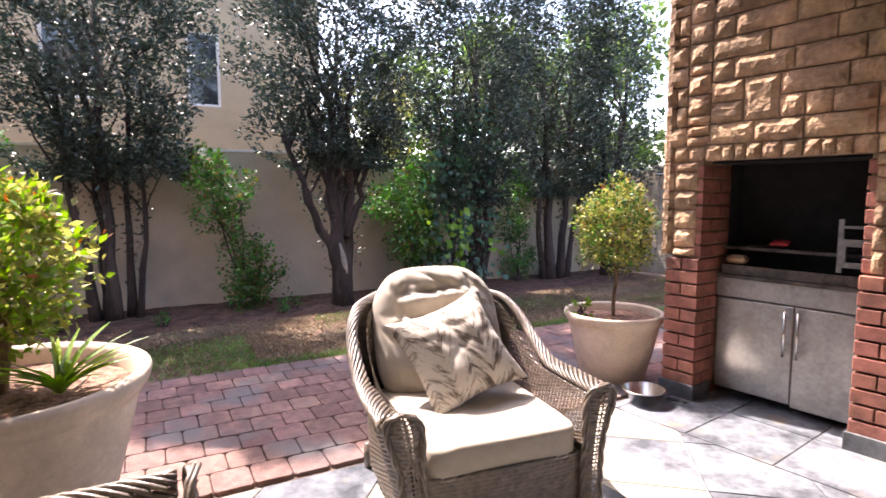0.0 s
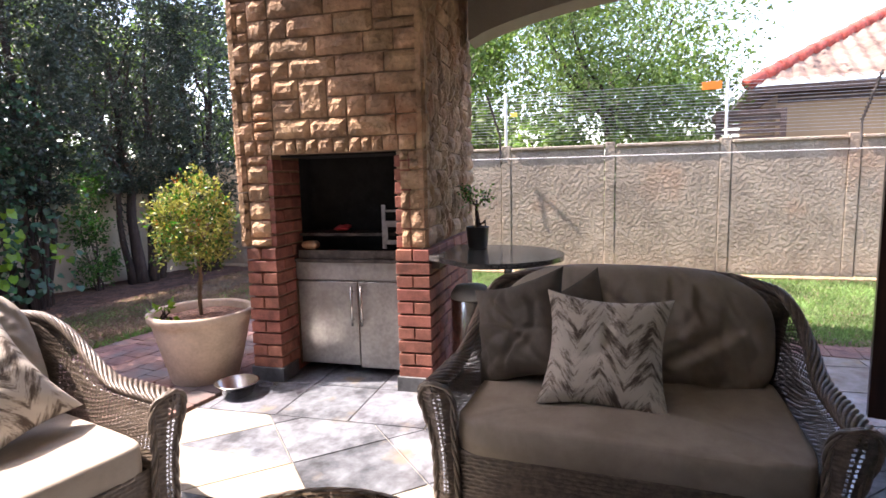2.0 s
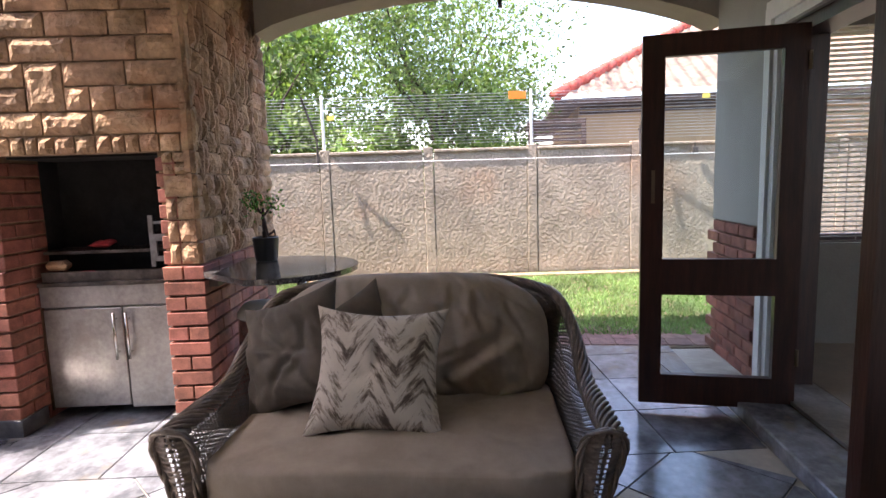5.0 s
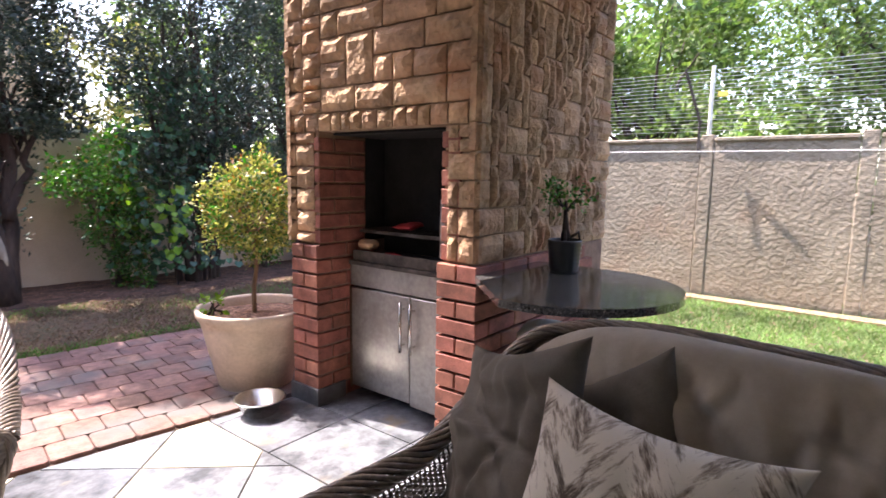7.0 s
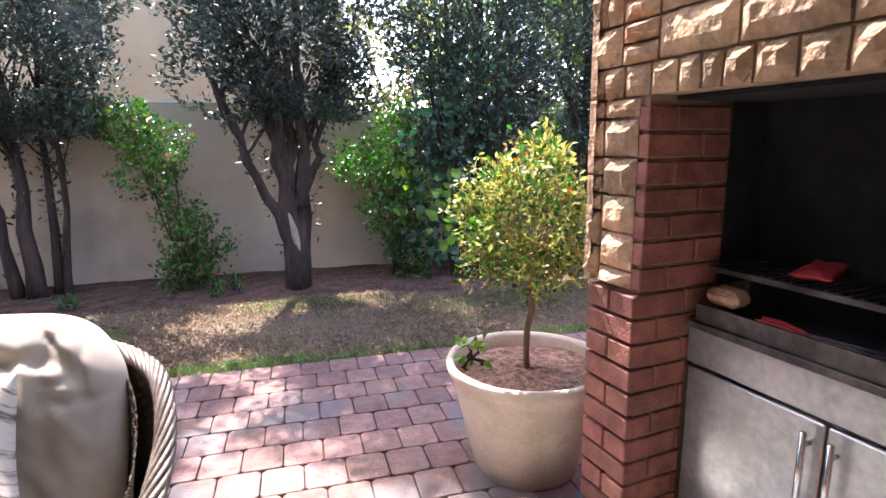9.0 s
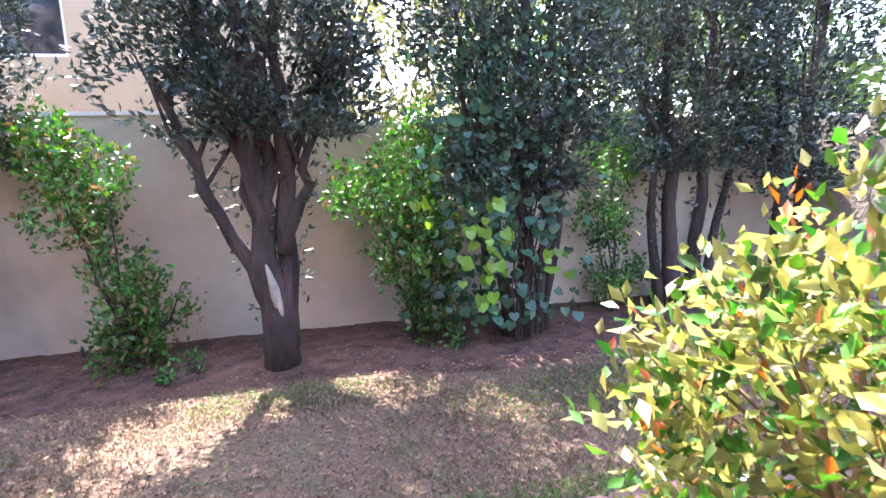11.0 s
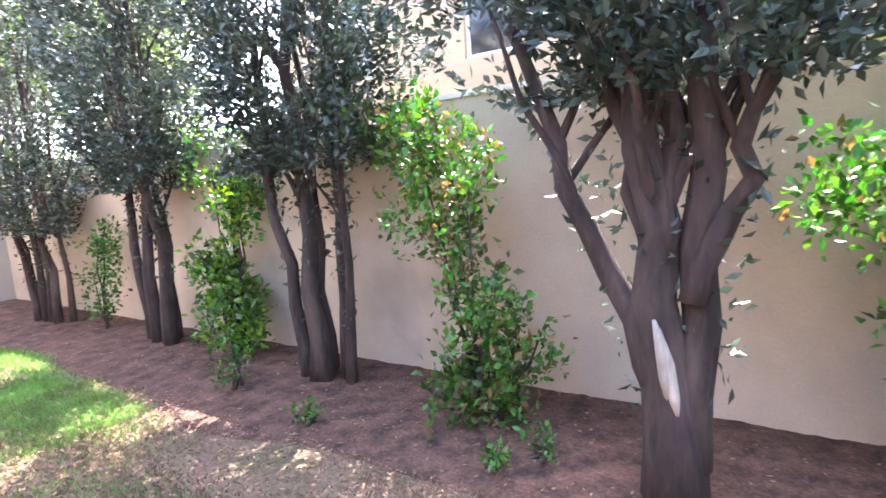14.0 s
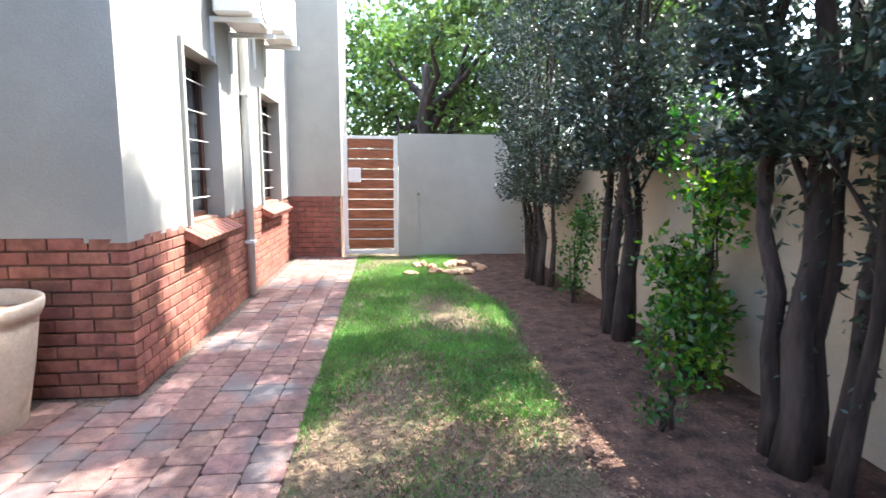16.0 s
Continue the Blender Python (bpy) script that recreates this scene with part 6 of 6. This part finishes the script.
# ---- stones of the braai ----
def stone_block(w, h, rough, seed):
    """One rock-faced block: local x is across, z up, its rough face towards -y; back at y=0."""
    nx, nz = max(3, int(w / 0.035)), max(3, int(h / 0.035))
    o = Vector((seed * 3.7, seed * 1.3, 0))
    vs, fs = [], []
    for j in range(nz + 1):
        for i in range(nx + 1):
            u, v = i / nx, j / nz
            e = min(u, 1 - u) * w, min(v, 1 - v) * h
            m = min(e)
            k = min(1, m / 0.022)
            p = Vector((u * w * 9, v * h * 9, 0)) + o
            d = 0.012 + k * (0.012 + rough * (0.55 + noise.noise(p) + 0.5 * noise.noise(p * 2.7) + 0.25 * abs(noise.noise(p * 6))))
            jx = 0.004 * noise.noise(p * 1.7 + Vector((9, 0, 0)))
            vs.append((u * w - w / 2 + jx, -max(0.008, d), v * h - h / 2 + 0.004 * noise.noise(p * 1.9)))
    W1 = nx + 1
    for j in range(nz):
        for i in range(nx):
            a = j * W1 + i
            fs.append((a, a + 1, a + W1 + 1, a + W1))
    ring = [i for i in range(W1)] + [j * W1 + nx for j in range(1, nz + 1)] + [nz * W1 + i for i in range(nx - 1, -1, -1)] + [j * W1 for j in range(nz - 1, 0, -1)]
    b0 = len(vs)
    for q in ring:
        vs.append((vs[q][0], 0.02, vs[q][2]))
    m = len(ring)
    for k in range(m):
        fs.append((ring[(k + 1) % m], ring[k], b0 + k, b0 + (k + 1) % m))
    me = bpy.data.meshes.new("stone")
    me.from_pydata(vs, [], fs)
    me.update()
    return me


r = random.Random(77)
J = 0.010


def ashlar(W, H, cw, ch, kinds, seed):
    """Random rubble courses: fills W x H with blocks of whole cells; gives (a, z, w, h)."""
    g = random.Random(seed)
    nc, nr = max(1, round(W / cw)), max(1, round(H / ch))
    cw, ch = W / nc, H / nr
    used, out = set(), []
    for rw in range(nr):
        for cl in range(nc):
            if (cl, rw) in used:
                continue
            fits = []
            for w, h, weight in kinds:
                cells = [(cl + a, rw + b) for a in range(w) for b in range(h)]
                if cl + w <= nc and rw + h <= nr and not used & set(cells) and nc - cl - w != 1:
                    fits += [(w, h)] * weight
            w, h = g.choice(fits) if fits else (1, 1)
            if not fits:
                while cl + w < nc and (cl + w, rw) not in used and w < 3:
                    w += 1
            used |= {(cl + a, rw + b) for a in range(w) for b in range(h)}
            out.append((cl * cw, rw * ch, w * cw, h * ch))
    return out


def stones(a0, z0, rects, place, rot, rough):
    for a, z, w, h in rects:
        me = stone_block(w - J, h - J, rough * r.uniform(0.5, 1.5), r.uniform(0, 50))
        part("stone", me, "stone", braai, loc=Matrix.Translation(place(a0 + a + w / 2, z0 + z + h / 2)) @ pose(0, 0, 0, r.uniform(-1, 1), 0, rot))


J = 0.010
r = random.Random(77)
OUT = 0.055               # how far the stonework stands out past the brick on the garden side
front = lambda a, zz: (0.036, -a, zz)
SMALL = [(1, 2, 3), (2, 2, 4), (1, 1, 1), (2, 1, 1)]
LONG = [(2, 2, 3), (3, 2, 4), (4, 2, 5), (5, 2, 4), (6, 2, 2), (5, 1, 2), (4, 1, 2), (3, 4, 1)]
MIXED = [(2, 2, 5), (3, 2, 5), (1, 2, 2), (2, 4, 3), (1, 4, 2), (2, 3, 2), (4, 2, 2), (3, 3, 1), (1, 3, 2)]
stones(-OUT, 0.935, ashlar(OUT + PW - 0.035, 0.61, 0.075, 0.062, SMALL, 1), front, -90, 0.022)
stones(LEN - PW + 0.035, 0.935, ashlar(PW - 0.035, 0.61, 0.065, 0.062, SMALL + [(3, 2, 4)], 2), front, -90, 0.009)
n = 15
edges = [-OUT + (LEN + OUT) * (k + 0.22 * math.sin(k * 5.1)) / n for k in range(n)] + [LEN]
edges[0] = -OUT
stones(0, 1.545, [(a, 0, b - a, 0.098) for a, b in zip(edges, edges[1:])], front, -90, 0.014)
stones(-OUT, 1.643, ashlar(0.30, 1.45, 0.075, 0.062, SMALL, 3), front, -90, 0.024)
stones(0.245, 1.643, ashlar(LEN - 0.245, 1.45, 0.065, 0.062, LONG, 8), front, -90, 0.013)
stones(0.0, 0.935, ashlar(DEPTH, 2.155, 0.065, 0.062, MIXED, 5), lambda a, zz: (a, -LEN + 0.036, zz), 0, 0.016)
stones(0.0, 0.935, ashlar(DEPTH, 2.155, 0.075, 0.062, MIXED, 6), lambda a, zz: (a, OUT - 0.036, zz), 180, 0.022)


# ---- bricks ----
def brick_mesh(w, d, h, bev=0.004):
    bm = bmesh.new()
    box(bm, -w / 2, -d / 2, -h / 2, w / 2, d / 2, h / 2, bev=bev)
    me = mesh_of("brick", bm)
    me.materials.append(M["brick"])
    return me


BL, BH, CO = 0.222, 0.072, 0.0845
full, half = brick_mesh(BL, 0.106, BH), brick_mesh(0.106, 0.106, BH)
brick_rng = random.Random(12)


def brick_at(me, parent, x, y, z, rz=0.0):
    g = brick_rng
    return part("brick", me, "brick", parent, loc=pose(x, y, z, g.uniform(-.4, .4), g.uniform(-.3, .3), rz + g.uniform(-.5, .5)))


for c in range(18):
    z = 0.003 + CO * (c + 0.5)
    for y0, inner, outer in ((0.0, -PW, -1), (-LEN, -LEN + PW, 1)):
        lo, hi = (-PW, 0) if y0 == 0 else (-LEN, -LEN + PW)
        mid = (lo + hi) / 2
        iy = lo + 0.053 if y0 == 0 else hi - 0.053
        oy = hi - 0.053 if y0 == 0 else lo + 0.053
        if c < 11:
            if c % 2:
                brick_at(full, braai, 0.053, mid, z, 90)
                x = 0.117
            else:
                x = 0.0
            for y, end in ((iy, 0.52), (oy, 1.30)):
                xx = x
                while xx + BL < end + 0.08:
                    brick_at(full, braai, xx + BL / 2, y, z)
                    xx += BL + 0.010
        else:
            xx = 0.028 + (0.117 if c % 2 else 0.0)
            if c % 2:
                brick_at(half, braai, 0.028 + 0.053, iy, z)
            while xx + BL < 0.60:
                brick_at(full, braai, xx + BL / 2, iy, z)
                xx += BL + 0.010
    if c < 11 or c > 10:
        for k in range(3):
            if 0.85 < z < 1.52:
                brick_at(full, braai, 0.60, -PW - 0.12 - k * 0.232 - (0.1 if c % 2 else 0), z, 90)

wall_bricks = []
for c in range(12):
    z = -0.02 + CO * (c + 0.5)
    off = 0.116 if c % 2 else 0.0
    x = HX - 0.115 + off * -1
    while x > GATE_X + 0.1:
        inside = any(a - 0.1 < x < b + 0.1 and z > za - 0.05 for a, b, za, zb in WINS)
        if not inside:
            wall_bricks.append((x, HY - 0.053, z, 0))
        x -= 0.232
    y = HY - 0.115 - (0.116 - off) 
    while y > 1.2:
        brick_at(full, house, HX - 0.053, y, z, 90)
        y -= 0.232
    brick_at(half, house, HX - 0.0535, HY - 0.0535, z) if c % 2 else None
for i, b in enumerate(sorted(wall_bricks, key=lambda q: -q[0])):
    if i < 200:
        brick_at(full, house, *b)
rest = bmesh.new()
for b in sorted(wall_bricks, key=lambda q: -q[0])[200:]:
    box(rest, b[0] - BL / 2, b[1] - 0.053, b[2] - BH / 2, b[0] + BL / 2, b[1] + 0.053, b[2] + BH / 2)
for c in range(12):
    z = -0.02 + CO * (c + 0.5)
    y = 3.84 - (0.116 if c % 2 else 0)
    while y > HY + 0.1:
        box(rest, GATE_X - 0.10, y - BL, z - BH / 2, GATE_X, y, z + BH / 2)
        y -= 0.232
part("far_bricks", rest, "brick", house, "red face bricks", kind="stuff")
for c in range(12):
    z = -0.02 + CO * (c + 0.5)
    x = DX1 + 0.30 + (0.116 if c % 2 else 0)
    while x < 4.5:
        brick_at(full, hw, x, HOUSE_S - 0.053, z)
        x += 0.232


# ---- pavers ----
def paver_poly(w, h, c=0.016):
    return [(-w + c, -h), (w - c, -h), (w, -h + c), (w, h - c), (w - c, h), (-w + c, h), (-w, h - c), (-w, -h + c)]


def paver(bm, w, h, t=0.05):
    lo = [bm.verts.new((x, y, -t)) for x, y in paver_poly(w, h)]
    mi = [bm.verts.new((x, y, -0.004)) for x, y in paver_poly(w, h)]
    hi = [bm.verts.new((x, y, 0)) for x, y in paver_poly(w - 0.003, h - 0.003)]
    n = 8
    bm.faces.new(hi)
    for i in range(n):
        j = (i + 1) % n
        bm.faces.new((lo[i], lo[j], mi[j], mi[i]))
        bm.faces.new((mi[i], mi[j], hi[j], hi[i]))
    return lo + mi + hi


PX, PY = 0.182, 0.2
bm = bmesh.new()
paver(bm, PX / 2 - 0.0022, PY / 2 - 0.0022)
paver_me = mesh_of("paver", bm)
paver_me.materials.append(M["paver"])
r = random.Random(31)
near, far = [], []
rows = int((LAWN_Y - TILE_Y) / PY)
for j in range(rows + 1):
    y = LAWN_Y - PY * (j + 0.5)
    if y < TILE_Y + 0.08:
        continue
    x = -7.5 + (PX / 2 if j % 2 else 0)
    while x < 4.1:
        if not (x < HX + 0.1 and y < HY + 0.1):
            (near if -1.75 < x < 3.6 else far).append((x, y))
        x += PX
near.sort(key=lambda q: abs(q[0] - 1.2))
far += near[292:]
for x, y in near[:292]:
    part("paver", paver_me, "paver", paving, loc=pose(x, y, r.uniform(-0.002, 0.002), r.uniform(-.6, .6), r.uniform(-.6, .6), r.uniform(-0.8, 0.8)))
vs, fs = [], []
tmpl = [tuple(v.co) for v in paver_me.vertices]
tf = [tuple(p.vertices) for p in paver_me.polygons]
for y in np.arange(-4.0, TILE_Y - 0.1, PY):
    for x in (4.60, 4.60 + PX, 4.60 + 2 * PX):
        far.append((x, float(y)))
for x, y in far:
    b = len(vs)
    m = pose(x, y, r.uniform(-0.003, 0.003), 0, 0, r.uniform(-1.5, 1.5))
    vs += [tuple(m @ Vector(v)) for v in tmpl]
    fs += [tuple(b + q for q in f) for f in tf]
me = bpy.data.meshes.new("far_pavers")
me.from_pydata(vs, [], fs)
me.update()
part("far_pavers", me, "paver_far", paving, "red and grey pavers further off", kind="stuff")


# ---- terrace tiles ----
def clip_poly(poly, x0, x1, y0, y1):
    for ax, lim, sg in ((0, x0, 1), (0, x1, -1), (1, y0, 1), (1, y1, -1)):
        out = []
        for i, p in enumerate(poly):
            q = poly[(i + 1) % len(poly)]
            a, b = (p[ax] - lim) * sg, (q[ax] - lim) * sg
            if a >= 0:
                out.append(p)
            if a * b < 0:
                k = a / (a - b)
                out.append((p[0] + (q[0] - p[0]) * k, p[1] + (q[1] - p[1]) * k))
        poly = out
        if len(poly) < 3:
            return []
    return poly


def half_plane(poly, m, lim, keep_less=True):
    """Keeps the part of poly whose local x in the frame m is under lim."""
    inv = m.inverted()
    sg = -1 if keep_less else 1
    out = []
    for i, p in enumerate(poly):
        q = poly[(i + 1) % len(poly)]
        a, b = ((inv @ Vector((u[0], u[1], 0))).x - lim for u in (p, q))
        if a * sg >= 0:
            out.append(p)
        if a * b < 0:
            k = a / (a - b)
            out.append((p[0] + (q[0] - p[0]) * k, p[1] + (q[1] - p[1]) * k))
    return out


r = random.Random(8)
T = 0.50
ca, sa = math.cos(radians(45 + BSKEW * 0.6)), math.sin(radians(45 + BSKEW * 0.6))


def tile(poly, cream):
    cx, cy = sum(p[0] for p in poly) / len(poly), sum(p[1] for p in poly) / len(poly)
    bm = bmesh.new()
    lo = [bm.verts.new((p[0] - cx, p[1] - cy, -0.01)) for p in poly]
    hi = []
    for p in poly:
        v = Vector((p[0] - cx, p[1] - cy))
        hi.append(bm.verts.new((v.x * 0.994, v.y * 0.994, 0.0)))
    bm.faces.new(hi)
    for i in range(len(poly)):
        j = (i + 1) % len(poly)
        bm.faces.new((lo[i], lo[j], hi[j], hi[i]))
    part("tile", bm, "slate_cream" if cream else "slate", terrace, "cream stone tile" if cream else "", loc=(cx, cy, r.uniform(-0.0005, 0.0015)))


for i in range(-14, 15):
    for j in range(-14, 15):
        g = 0.004
        sq = [(i * T + g, j * T + g), ((i + 1) * T - g, j * T + g), ((i + 1) * T - g, (j + 1) * T - g), (i * T + g, (j + 1) * T - g)]
        pl = [(1.6 + x * ca - y * sa, 0.2 + x * sa + y * ca) for x, y in sq]
        pl = half_plane(pl, BR, -0.504)
        pl = clip_poly(pl, HX + 0.01, 4.49, HOUSE_S + 0.31, TILE_Y - 0.005)
        if len(pl) < 3:
            continue
        area = abs(sum(pl[k][0] * pl[(k + 1) % len(pl)][1] - pl[(k + 1) % len(pl)][0] * pl[k][1] for k in range(len(pl)))) / 2
        if area < 0.004:
            continue
        q = (i * 3 + j * 5) % 7
        if len(pl) == 4 and q in (1, 4):
            tile([pl[0], pl[1], pl[2]], q == 1)
            tile([pl[0], pl[2], pl[3]], q == 4)
        else:
            tile(pl, q == 0)
# straight courses before the braai and towards the arch
for i in range(8):
    for j in range(-6, 12):
        x0 = -0.50 + 0.5 * i
        sq = [(x0 + 0.004, -0.46 * (j + 1) + 0.004), (x0 + 0.496, -0.46 * (j + 1) + 0.004), (x0 + 0.496, -0.46 * j - 0.004), (x0 + 0.004, -0.46 * j - 0.004)]
        pl = [tuple((BR @ Vector((x, y, 0))).xy) for x, y in sq]
        pl = clip_poly(pl, HX + 0.01, 4.49, HOUSE_S + 0.31, TILE_Y - 0.005)
        if len(pl) >= 3:
            tile(pl, False)
